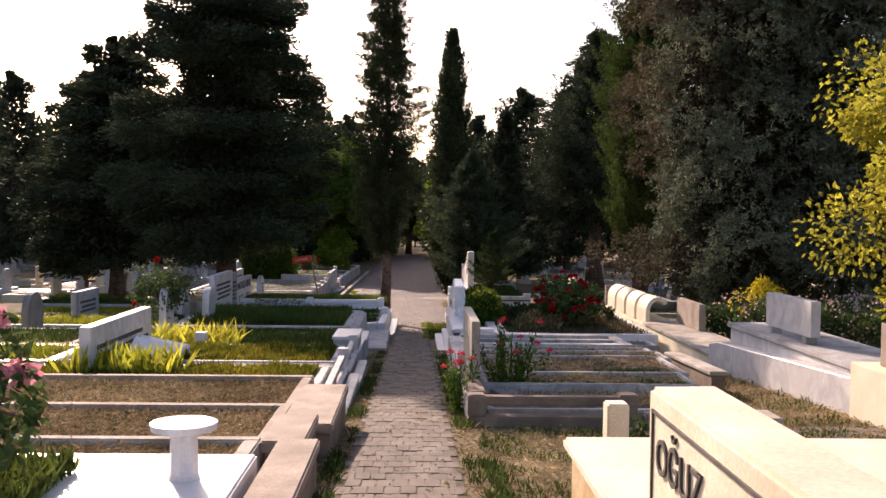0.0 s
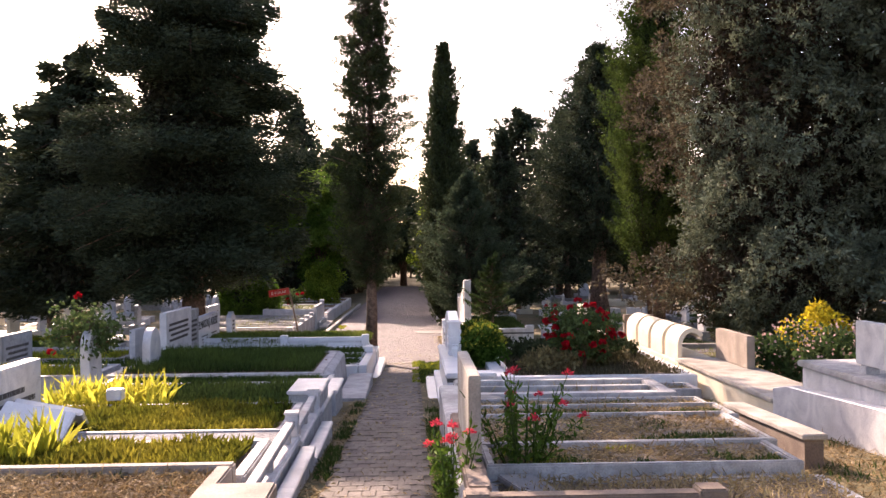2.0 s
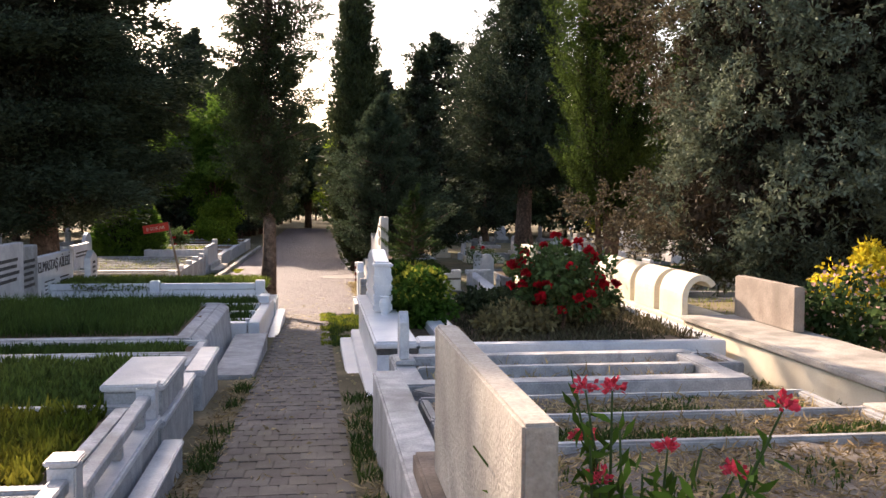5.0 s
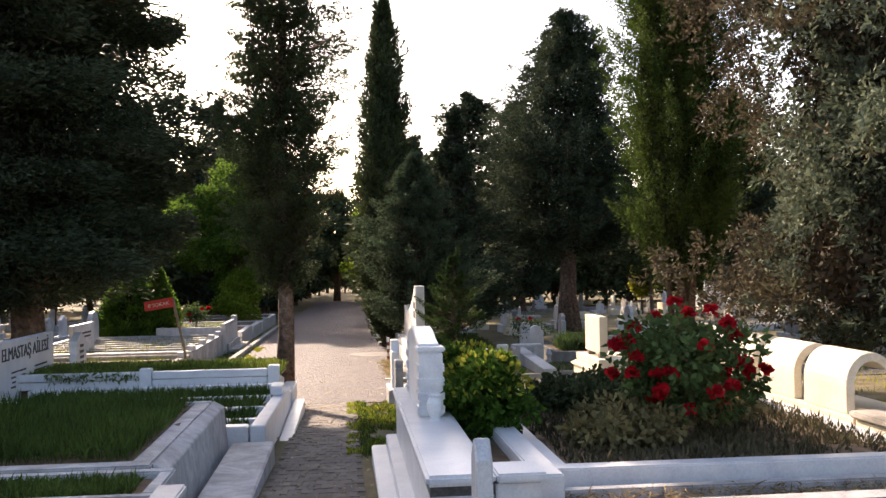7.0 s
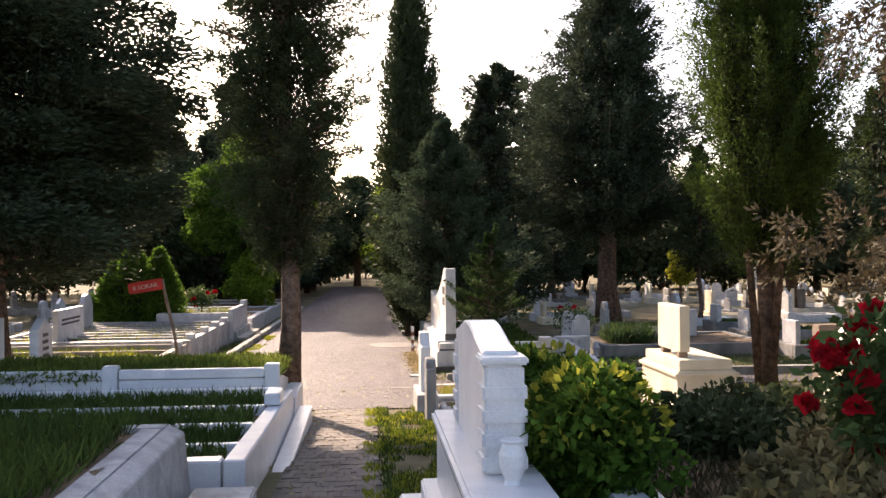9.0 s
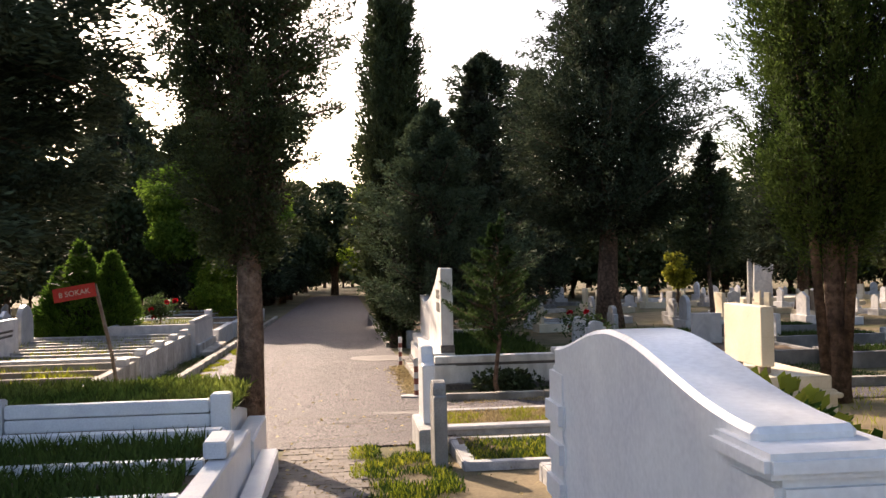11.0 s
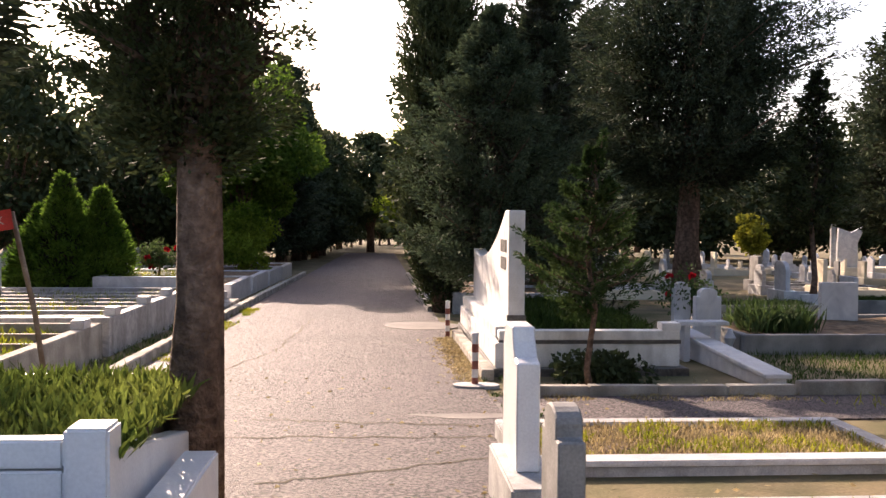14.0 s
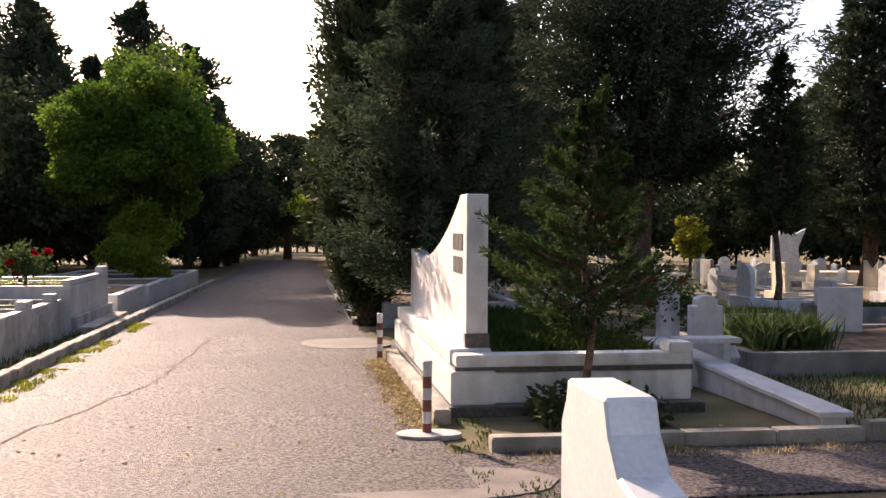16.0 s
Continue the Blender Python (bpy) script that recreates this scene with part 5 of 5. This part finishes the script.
part("rim", box(-0.94, -0.52, 17.12, 17.197, gz(19) - 0.4, gz(17.6) + 0.075, 0.012, 0.004), MARBLE_OLD, t)
# long white box grave
t = thing("white_box_grave", -0.8, 22.8, gz(22.8), "polished white marble grave with strips of dark grass", "grave")
part("side_wall", slab([(20.4, gz(23) - 0.5), (24.75, gz(24) - 0.6), (24.75, -1.12), (20.4, -0.97)], "x", -0.8, -0.64, 0.012), MARBLE_CLEAN, t)
part("near_wall", box(-4.3, -0.82, 20.42, 20.6, gz(21) - 0.5, -0.98, 0.012), MARBLE_CLEAN, t)
part("far_wall", box(-4.3, -0.82, 24.4, 24.56, gz(24) - 0.5, -1.05, 0.012), MARBLE_CLEAN, t)
for yy in (21.4, 22.3, 23.3):
    part("divider", box(-4.2, -0.82, yy, yy + 0.1, gz(23) - 0.3, -1.06, 0.01), MARBLE_CLEAN, t)
part("soil", box(-4.2, -0.81, 20.62, 24.38, gz(23) - 0.4, -1.16, 0), SOIL, t)
turf("grass", -4.1, -0.9, 20.65, 24.3, -1.17, 13000, 0.17, GRASS, t, "dark green mondo grass", 0.009)
part("plinth", box(-0.62, -0.46, 20.1, 25.4, gz(23) - 0.5, gz(22.5) + 0.04, 0.012), MARBLE_CLEAN, t)
part("planter", join(box(-0.82, -0.66, 23.3, 23.75, -1.06, -0.94, 0.01)), MARBLE_CLEAN, t)

# fence with pillars and overhanging succulents
t = thing("white_fence_grave", -2.6, 25.4, gz(25.4), "white-railed grave overflowing with trailing succulents", "grave")
for xx in (-4.75, -2.85, -0.98):
    part("pillar", box(xx, xx + 0.17, 24.82, 25.0, gz(25) - 0.3, -0.82, 0.012), MARBLE_CLEAN, t)
for z0, z1 in ((-0.98, -0.87), (-1.1, -0.99)):
    part("rail", box(-4.58, -2.86, 24.86, 24.96, z0, z1, 0.01), MARBLE_CLEAN, t)
    part("rail", box(-2.67, -0.99, 24.86, 24.96, z0, z1, 0.01), MARBLE_CLEAN, t)
part("side_rail", slab([(25.02, gz(25) - 0.3), (26.6, gz(26.6) - 0.3), (26.6, -1.22), (25.02, -0.95)], "x", -0.96, -0.84, 0.01), MARBLE_CLEAN, t)
part("soil", box(-4.7, -1.0, 25.0, 26.9, gz(26) - 0.4, -1.0, 0.02), SOIL, t)
turf("groundcover", -4.65, -0.8, 24.93, 26.8, -1.0, 11000, 0.13, TRAILING, t, "trailing green succulent leaves", 0.014)
n = 700
hang = np.column_stack([rng.uniform(-4.6, -0.8, n), 24.84 + 0.03 * rng.random(n), -0.87 - 0.12 * rng.random(n) ** 2])
hang = hang[np.array([noise.noise(Vector((p[0] * 1.7, 0.3, 8.1))) for p in hang]) > 0.1]
blades("trailing_shoot", hang, np.column_stack([rng.normal(0, 0.5, len(hang)), rng.normal(-0.6, 0.3, len(hang)), rng.normal(-0.5, 0.5, len(hang))]), 0.09, 0.011, TRAILING, t, "trailing green succulent leaves", "stuff", 0.4)
part("back_kerb", box(-4.7, -1.0, 26.92, 27.1, gz(27) - 0.3, -0.98, 0.012), MARBLE, t)
t = thing("low_grave_wall", -0.75, 25.7, gz(25.6), "low white marble block at the tree foot", "kerb")
part("block", box(-0.8, -0.62, 24.78, 26.1, gz(26) - 0.3, gz(25.4) + 0.42, 0.012), MARBLE_CLEAN, t)

# headstones at the far end of the left graves; broad side along y, face to the path
def left_stone(x, y0, y1, z1, top, material, label, rows=4, seed=0, text=""):
    z0 = gz((y0 + y1) / 2)
    t = thing("headstone", x, (y0 + y1) / 2, z0, label, "headstone", "left headstones")
    st = headstone(t, x - 0.13, x, y0, y1, z0 - 0.1, z1, top, material, "stone")
    if rows:
        bars(x + 0.001, "x", y0 + 0.15, y1 - 0.15, z1 - 0.22, rows, st, LETTER, 0.1, 0.05, seed)
    return st


left_stone(-3.45, 10.1, 12.4, 0.14, "flat", MARBLE, "broad white marble headstone with dark lettering", 2, 1)
t = thing("open_book_stone", -3.1, 11.6, -0.35, "white marble open book and ball on a grave", "ornament")
b1, b2 = box(-0.3, 0.3, -0.22, 0.22, 0, 0.06, 0.012), box(-0.3, 0.3, -0.22, 0.22, 0, 0.06, 0.012)
bmesh.ops.transform(b1, verts=b1.verts, matrix=pose(-3.1, 11.3, -0.33, 28, 12, 5))
bmesh.ops.transform(b2, verts=b2.verts, matrix=pose(-3.1, 11.75, -0.33, -28, 12, 5))
part("left_page", b1, MARBLE_CLEAN, t)
part("right_page", b2, MARBLE_CLEAN, t)
left_stone(-4.2, 16.0, 16.5, 0.1, "round", MARBLE, "narrow white marble headstone with round top", 0)
left_stone(-3.9, 17.9, 18.5, -0.05, "round", MARBLE, "narrow white marble headstone with round top", 0)
left_stone(-4.4, 20.8, 22.8, 0.0, "flat", MARBLE, "broad white marble headstone with dark plaques", 4, 3)
left_stone(-4.5, 22.9, 23.9, -0.1, "flat", MARBLE_OLD, "white marble headstone with ribbed pillar", 5, 4)
t = left_stone(-4.6, 24.0, 26.6, -0.35, "flat", MARBLE_CLEAN, "broad white family headstone with black capital letters", 0)
words("ELMASTAŞ AİLESİ", t, pose(-4.594, 25.3, -0.62, 90, 0, 90), 0.26, LETTER, label="black capital letters")
bars(-4.598, "x", 24.6, 25.3, -0.8, 4, t, LETTER, 0.07, 0.025, 9)
bars(-4.598, "x", 25.6, 26.3, -0.8, 4, t, LETTER, 0.07, 0.025, 10)
left_stone(-4.5, 27.6, 28.2, -0.45, "peak", MARBLE, "white peaked headstone with dark plaques", 5, 6)
left_stone(-7.0, 17.2, 17.9, -0.12, "round", SLATE, "grey rounded stone headstone in shade", 0)
left_stone(-7.2, 20.2, 21.6, -0.35, "flat", MARBLE_OLD, "grey marble headstone with faint lettering", 3, 7)
left_stone(-5.8, 23.6, 24.4, -0.55, "flat", MARBLE, "plain white marble headstone under the cedar", 0)
for k, (x0, x1, y0, y1) in enumerate([(-8.6, -4.6, 12.0, 13.6), (-9.5, -5.2, 14.4, 16.4), (-9.8, -5.0, 18.4, 20.0), (-9.6, -5.4, 22.0, 23.4), (-10.5, -6.5, 25.0, 26.6), (-12.5, -8.4, 30.5, 32.4), (-13.5, -9.8, 34, 36)]):
    t = plot(x0, x1, y0, y1, gz((y0 + y1) / 2) + 0.3 + 0.05 * (k % 3), (MARBLE, CONCRETE, MARBLE_OLD)[k % 3], "kerbed grave with grass in dappled shade", SOIL, 0.14, 0.05)
    turf("grass", x0 + 0.2, x1 - 0.2, y0 + 0.2, y1 - 0.2, gz((y0 + y1) / 2) + 0.25 + 0.05 * (k % 3), 2600, 0.14, (GRASS_GOLD, GRASS)[k % 2], t, "", 0.01)

# street sign
t = thing("street_sign", -3.3, 30.75, gz(30.75), "small red enamel street sign on a leaning rusty pole", "sign")
part("pole", tube([(-3.05, 30.75, gz(30.75) - 0.1), (-3.2, 30.75, -1.0), (-3.42, 30.75, 0.02)], [0.028, 0.028, 0.026], 8), RUST, t)
b = box(-0.3, 0.3, -0.008, 0.008, -0.1, 0.1, 0.004)
M = pose(-3.7, 30.72, -0.1, 0, -9, 0)
bmesh.ops.transform(b, verts=b.verts, matrix=M)
pl = part("plate", b, RED, t, "red enamel plate")
words("8 SOKAK", t, M @ pose(0, -0.012, -0.04, 90, 0, 0), 0.11, WHITE, "lettering", 0.002, "white letters")

# graves along the left of the road
def beam_grave(x0, x1, y0, y1, top, n, label, wall=MARBLE_OLD, beam=MARBLE_OLD, fill=SOIL):
    t = plot(x0, x1, y0, y1, top, wall, label, fill, 0.16, 0.14)
    for k in range(n):
        yy = y0 + (y1 - y0) * (k + 1) / (n + 1)
        part("beam", box(x0 + 0.17, x1 - 0.17, yy - 0.05, yy + 0.05, top - 0.16, top - 0.04, 0.01), beam, t)
    turf("grass", x0 + 0.2, x1 - 0.2, y0 + 0.2, y1 - 0.2, top - 0.15, 3500, 0.14, GRASS_GOLD, t, "", 0.01, patchy=0.5)
    return t


beam_grave(-8.2, -3.75, 30.9, 34.9, gz(33) + 0.5, 3, "stone-kerbed family plot with worn slabs and dry earth", CONCRETE, SANDSTONE, GRAVEL)
beam_grave(-8.4, -3.75, 35.2, 41.3, -1.5, 7, "white-beamed family plot with sunlit grass")
t = beam_grave(-5.9, -3.7, 41.6, 44.9, -1.3, 3, "white marble family plot with raised rim and flowers", MARBLE, MARBLE)
part("rail", box(-3.85, -3.72, 41.62, 44.4, -1.298, -1.2, 0.012), MARBLE, t)
part("rail_end", box(-3.87, -3.7, 44.42, 44.88, -1.298, -1.08, 0.012), MARBLE, t)
part("foot_step", box(-3.69, -3.3, 41.7, 44.9, gz(44) - 0.3, gz(42) + 0.14, 0.012, 0.006), CONCRETE, t)
part("base", box(-3.69, -3.6, 41.65, 44.88, gz(43), -1.85, 0.01), MARBLE_OLD, t)
for k in range(5):
    o = thing("planter_box", -3.9, 34.0 + 1.7 * k, gz(36) + 0.6, "small white marble planter on a grave wall", "planter", "wall planters")
    zz = (gz(33) + 0.5, -1.5, -1.5, -1.5, -1.5)[k]
    yy = (34.2, 35.7, 37.6, 39.3, 40.8)[k]
    o.location = (-3.84, yy, zz)
    part("box", box(-3.93, -3.75, yy - 0.16, yy + 0.16, zz - 0.004, zz + 0.12, 0.012), MARBLE, o)
for k in range(4):
    y0 = 45.4 + 4.2 * k
    plot(-8.0, -3.6, y0, y0 + 3.8, gz(y0) + 0.5, MARBLE, "white-kerbed grave along the road", SOIL, 0.2, 0.05)
t = left_stone(-6.9, 36.0, 38.0, gz(36) + 1.25, "flat", MARBLE, "broad white headstone with two dark plaques", 2, 12)
left_stone(-7.5, 40.0, 40.9, gz(40) + 1.5, "round", MARBLE, "rounded white marble headstone by the road", 0)
for k in range(6):
    o = thing("leaning_slab", -8.5 + 0.15 * k, 30.4 + 1.1 * k, gz(31) + 0.3, "pale slab leaning on dark ground", "slab", "leaning slabs")
    b = box(-0.5, 0.5, -0.25, 0.25, 0, 0.07, 0.01)
    bmesh.ops.transform(b, verts=b.verts, matrix=pose(-8.5 + 0.15 * k, 30.4 + 1.1 * k, gz(31) + 0.2, 24, 0, 8))
    part("slab", b, MARBLE, o)

# white fence posts at the right edge of the road
for k in range(6):
    y = 44.3 + 1.5 * k
    o = thing("grave_post", 1.6, y, gz(y), "white-capped stone grave post at the road edge", "post", "roadside posts")
    part("shaft", box(1.55, 1.72, y, y + 0.17, gz(y) - 0.1, gz(y) + 1.0 + 0.15 * (k % 2), 0.012), MARBLE, o)
    part("foot", box(1.48, 1.8, y - 0.08, y + 0.28, gz(y) - 0.1, gz(y) + 0.22, 0.012), MARBLE_OLD, o)
for k in range(4):
    plot(1.85, 4.6, 42.5 + 3.2 * k, 45.2 + 3.2 * k, gz(44 + 3 * k) + 0.5, MARBLE_OLD, "kerbed grave behind the roadside posts", SOIL, 0.16, 0.06)

# ---------------------------------------------------------------- far graves
def far_grave(x, y, kind, material, label):
    z = gz(y)
    t = thing("grave", x, y, z, label, "grave", "distant graves")
    part("kerb", join(box(x - 0.1, x + 1.9, y - 0.55, y - 0.42, z - 0.2, z + 0.28, 0), box(x - 0.1, x + 1.9, y + 0.42, y + 0.55, z - 0.2, z + 0.28, 0),
                      box(x + 1.76, x + 1.9, y - 0.42, y + 0.42, z - 0.2, z + 0.277, 0)), material, t)
    part("plinth", box(x - 0.12, x + 0.3, y - 0.56, y + 0.56, z - 0.2, z + 0.36, 0.012), material, t)
    headstone(t, x, x + 0.13, y - 0.36, y + 0.36, z + 0.362, z + 1.15, kind, material)
    return t


proto = [far_grave(11.0, 46.0, "round", MARBLE, "white marble grave with rounded headstone"), far_grave(13.0, 48.0, "flat", CREAM, "cream stone grave with square headstone"),
         far_grave(7.0, 50.0, "shoulder", MARBLE_OLD, "grey marble grave with shouldered headstone"), far_grave(15.5, 47.0, "peak", MARBLE, "white marble grave with peaked headstone"),
         far_grave(12.5, 51.5, "flat", SLATE, "dark stone grave with square headstone"), far_grave(17.0, 50.0, "wave", CREAM, "cream stone grave with dipped headstone")]
gr = random.Random(5)
for j in range(13):
    for i in range(13):
        x = 6.5 + 2.9 * i + gr.uniform(-0.5, 0.5)
        y = 47.5 + 2.0 * j + gr.uniform(-0.4, 0.4)
        if gr.random() < 0.42 or x < 5.5 + 0.0 * y or math.hypot(x - 9.5, y - 48.8) < 1.2:
            continue
        o = copy_thing(proto[gr.choice((0, 0, 1, 1, 2, 3, 3, 4, 5))], pose(x, y, gz(y), 0, 0, gr.choice((0, 0, 0, 90)) + gr.uniform(-4, 4)))
        s = gr.uniform(0.55, 0.92)
        o.scale = (s, s, s * gr.uniform(0.8, 1.25))
for j in range(12):
    for i in range(7):
        x, y = -10.5 - 3.1 * i + gr.uniform(-0.5, 0.5), 36 + 2.4 * j + gr.uniform(-0.4, 0.4)
        if gr.random() < 0.35:
            continue
        o = copy_thing(proto[gr.choice((0, 1, 2, 3))], pose(x, y, gz(y), 0, 0, gr.choice((0, 180)) + gr.uniform(-4, 4)))
for x, y in [(-12, 20), (-13, 24), (-15, 17), (-16, 27), (-11.5, 14), (-18, 22), (8.5, 12), (9, 15.5), (11, 13.5), (12, 27), (14.5, 25), (10.5, 25.5)]:
    copy_thing(proto[gr.choice((0, 1, 2, 3, 4))], pose(x, y, gz(y), 0, 0, gr.uniform(-6, 6)))

for k, (x, y, w) in enumerate([(9.9, 34.2, 2.6), (13.2, 34.4, 2.8), (16.8, 35.0, 2.6), (10.6, 38.6, 2.8), (14.4, 39.2, 2.8), (7.2, 41.0, 2.6), (11.2, 42.4, 2.6), (18.4, 40.2, 2.8)]):
    t = plot(x, x + w, y, y + 1.3, gz(y) + 0.32, (SLATE, MARBLE_OLD, CONCRETE)[k % 3], "low shaded grave with stone kerb and dark grass", SOIL, 0.13, 0.05)
    turf("grass", x + 0.15, x + w - 0.15, y + 0.15, y + 1.15, gz(y) + 0.27, 1200, 0.12, GRASS, t, "", 0.01)
    headstone(t, x + 0.15, x + 0.27, y + 0.3, y + 1.0, gz(y) + 0.2, gz(y) + 0.85 + 0.1 * (k % 3), ("flat", "round", "shoulder")[k % 3], (MARBLE, SLATE, MARBLE_OLD)[k % 3])
# tall winged stone far off
W, WY = gz(63), 63.0
t = thing("winged_headstone", 21.5, WY, W, "tall white headstone with flared wings on a wide base", "headstone")
part("base", box(20.2, 25.5, WY - 0.7, WY + 0.9, W - 0.3, W + 0.4, 0.012), CREAM, t)
part("stone", slab([(21.1, W + 0.4), (22.1, W + 0.4), (22.05, W + 1.5), (22.4, W + 2.3), (21.75, W + 2.0), (21.15, W + 2.2), (21.1, W + 1.2)], "y", WY, WY + 0.16, 0.008), MARBLE, t)
part("column", box(20.8, 21.02, WY, WY + 0.16, W + 0.4, W + 2.4, 0.01), MARBLE_OLD, t)

# ---------------------------------------------------------------- grass and weeds on the ground
def verge(x0, x1, y0, y1, n, h, material, label, patchy=0.5):
    turf("grass", x0, x1, y0, y1, 0.0, n, h, material, None, label, 0.006, patchy, True)["category"] = "grass"


verge(0.36, 0.62, 2, 15.8, 5000, 0.09, GRASS, "green weeds along the path edge")
verge(-0.62, -0.48, 3, 17, 3500, 0.08, GRASS, "green weeds along the path edge")
verge(0.34, 1.1, 20.1, 26.7, 6000, 0.08, GRASS, "sunlit grass verge at the end of the path", 0.35)
# gold blades mixed in to put sunlight into the verge's colour
verge(0.2, 1.05, 20.3, 26.7, 8000, 0.07, GRASS_GOLD, "grass verge at the end of the path, gold for sunlight", 0.45)
verge(0.5, 4.4, 5.3, 8.3, 9000, 0.07, GRASS, "weeds on dry ground between graves", 0.55)
straw(0.6, 4.4, 5.3, 8.32, 0.0, 15000, None, "dry straw on the ground between graves", True)["category"] = "straw"
straw(3.3, 4.45, 8.4, 18, 0.0, 12000, None, "dry straw on the ground between graves", True)["category"] = "straw"
straw(0.36, 0.66, 2, 15, 0.0, 3500, None, "dirt and dry leaves beside the path", True)["category"] = "straw"
straw(-0.7, -0.46, 2, 17, 0.0, 3500, None, "dirt and dry leaves beside the path", True)["category"] = "straw"
straw(-0.5, 0.35, 2, 26.5, 0.028, 900, None, "scattered dry leaves on the path", True, None, 0.045)["category"] = "straw"
verge(3.3, 4.5, 8.5, 18, 2500, 0.09, GRASS, "weeds on dry ground between graves", 0.6)
verge(-3.7, -3.0, 27.5, 44, 5000, 0.12, GRASS, "grass verge beside the road kerb", 0.45)
verge(-2.98, -2.62, 31, 44, 7000, 0.07, GRASS_GOLD, "weeds in the road gutter", 0.55)
verge(1.45, 1.9, 29.8, 33, 900, 0.06, GRASS, "weeds at the road edge", 0.55)
verge(2, 5, 31.2, 31.62, 1500, 0.05, GRASS_DRY, "dry leaves along the kerb", 0.4)
verge(5, 12, 10, 31, 9000, 0.14, GRASS_GOLD, "sunlit grass behind the tombs", 0.5)
verge(-12, -4.5, 10, 34, 12000, 0.13, GRASS, "patchy grass between graves", 0.5)
litter = np.column_stack([rng.uniform(-3, 4.5, 1400), rng.uniform(3, 33, 1400), np.zeros(1400)])
litter[:, 2] = [gz(v) + 0.025 for v in litter[:, 1]]
blades("leaf_litter", litter, np.column_stack([rng.normal(size=(1400, 2)), rng.normal(0, 0.15, 1400)]), 0.05, 0.014, GRASS_DRY, None, "fallen dry leaves and needles on the ground", "stuff")["category"] = "leaves"

# dry leaves drifted against the sunlit kerb
n = 2600
drift = np.column_stack([1.44 - np.abs(rng.normal(0, 0.16, n)), rng.uniform(32.4, 37.4, n), np.zeros(n)])
drift[:, 2] = [gz(v) + 0.028 for v in drift[:, 1]]
blades("leaf_drift", drift, np.column_stack([rng.normal(size=(n, 2)), rng.normal(0, 0.3, n)]), 0.045, 0.014, GRASS_DRY, None, "dry brown leaves drifted along the kerb", "stuff")["category"] = "leaves"


def crack(x0, y0, x1, y1, seed):
    """A thin dark crack in the asphalt."""
    g = random.Random(seed)
    bm = bmesh.new()
    last = None
    for k in range(25):
        f = k / 24
        x, y = x0 + (x1 - x0) * f + g.gauss(0, 0.03), y0 + (y1 - y0) * f + g.gauss(0, 0.03)
        w = 0.008 + 0.012 * g.random()
        nx, ny = (y1 - y0), -(x1 - x0)
        ln = math.hypot(nx, ny)
        row = [bm.verts.new((x + s * w * nx / ln, y + s * w * ny / ln, gz(y) + 0.0245)) for s in (-1, 1)]
        if last:
            bm.faces.new((last[0], last[1], row[1], row[0]))
        last = row
    bmesh.ops.recalc_face_normals(bm, faces=bm.faces[:])
    part("crack", bm, JOINT, road)


for k, q in enumerate([(-2.4, 31.4, -1.4, 35.5), (-1.4, 35.5, -1.2, 41), (-2.9, 29.2, 1.2, 29.0), (-1.0, 30.1, 1.4, 29.6), (-0.6, 27.3, 1.2, 28.2), (0.2, 36.6, 1.2, 36.9)]):
    crack(*q, k)

# ---------------------------------------------------------------- path pavers
def paver_mesh(name, material, hx, hy):
    return as_mesh(box(-hx, hx, -hy, hy, -0.03, 0.008, 0.004), name, material)


PM = paver_mesh("paver", PAVER, 0.0508, 0.1018)
near, far = 0, []
row, y = 0, 2.6
while y < 26.75:
    for i in range(8 if row % 2 == 0 else 7):
        x = -0.5 + 0.06 + 0.104 * i + (0.052 if row % 2 else 0)
        a = (random.gauss(0, 0.002), random.gauss(0, 0.002), random.gauss(0, 1.2))
        if 5.0 < y and near < 300:
            o = new("paver", PM)
            o.parent = path_bed
            o.matrix_basis = pose(x, y, gz(y) + 0.012 + a[0], -3.7, 0, a[2])
            near += 1
        else:
            far.append((x, y, gz(y) + 0.012 + a[0], a[2]))
    y += 0.206
    row += 1
base = bmesh.new()
base.from_mesh(PM)
bv = np.array([v.co for v in base.verts])
bf = [[v.index for v in f.verts] for f in base.faces]
base.free()
VV, FF = [], []
for k, (x, y, z, a) in enumerate(far):
    c, s = math.cos(radians(a)), math.sin(radians(a))
    q = np.column_stack([x + bv[:, 0] * c - bv[:, 1] * s, y + bv[:, 0] * s + bv[:, 1] * c, z + bv[:, 2] - 0.0645 * bv[:, 1]])
    VV.append(q)
    FF += [[i + k * len(bv) for i in f] for f in bf]
me = bpy.data.meshes.new("far_pavers")
me.from_pydata(np.concatenate(VV).tolist(), [], FF)
me.materials.append(PAVER_FAR)
o = new("far_pavers", me)
o.parent = path_bed
tagged(o, kind="stuff")

side_bed = sheet("path_side", spread(3.35, 4.3, 0.5), spread(5.2, 8.6, 0.5), 0.012, JOINT, "side path of pale concrete block pavers with dry straw", "path", 0.1)
y, row = 5.3, 0
while y < 8.5:
    for i in range(8):
        o = new("paver", PM)
        o.parent = side_bed
        o.matrix_basis = pose(3.42 + 0.104 * i + (0.052 if row % 2 else 0), y, gz(y) + 0.013 + random.gauss(0, 0.002), -3.7, 0, random.gauss(0, 1.5))
    y += 0.206
    row += 1
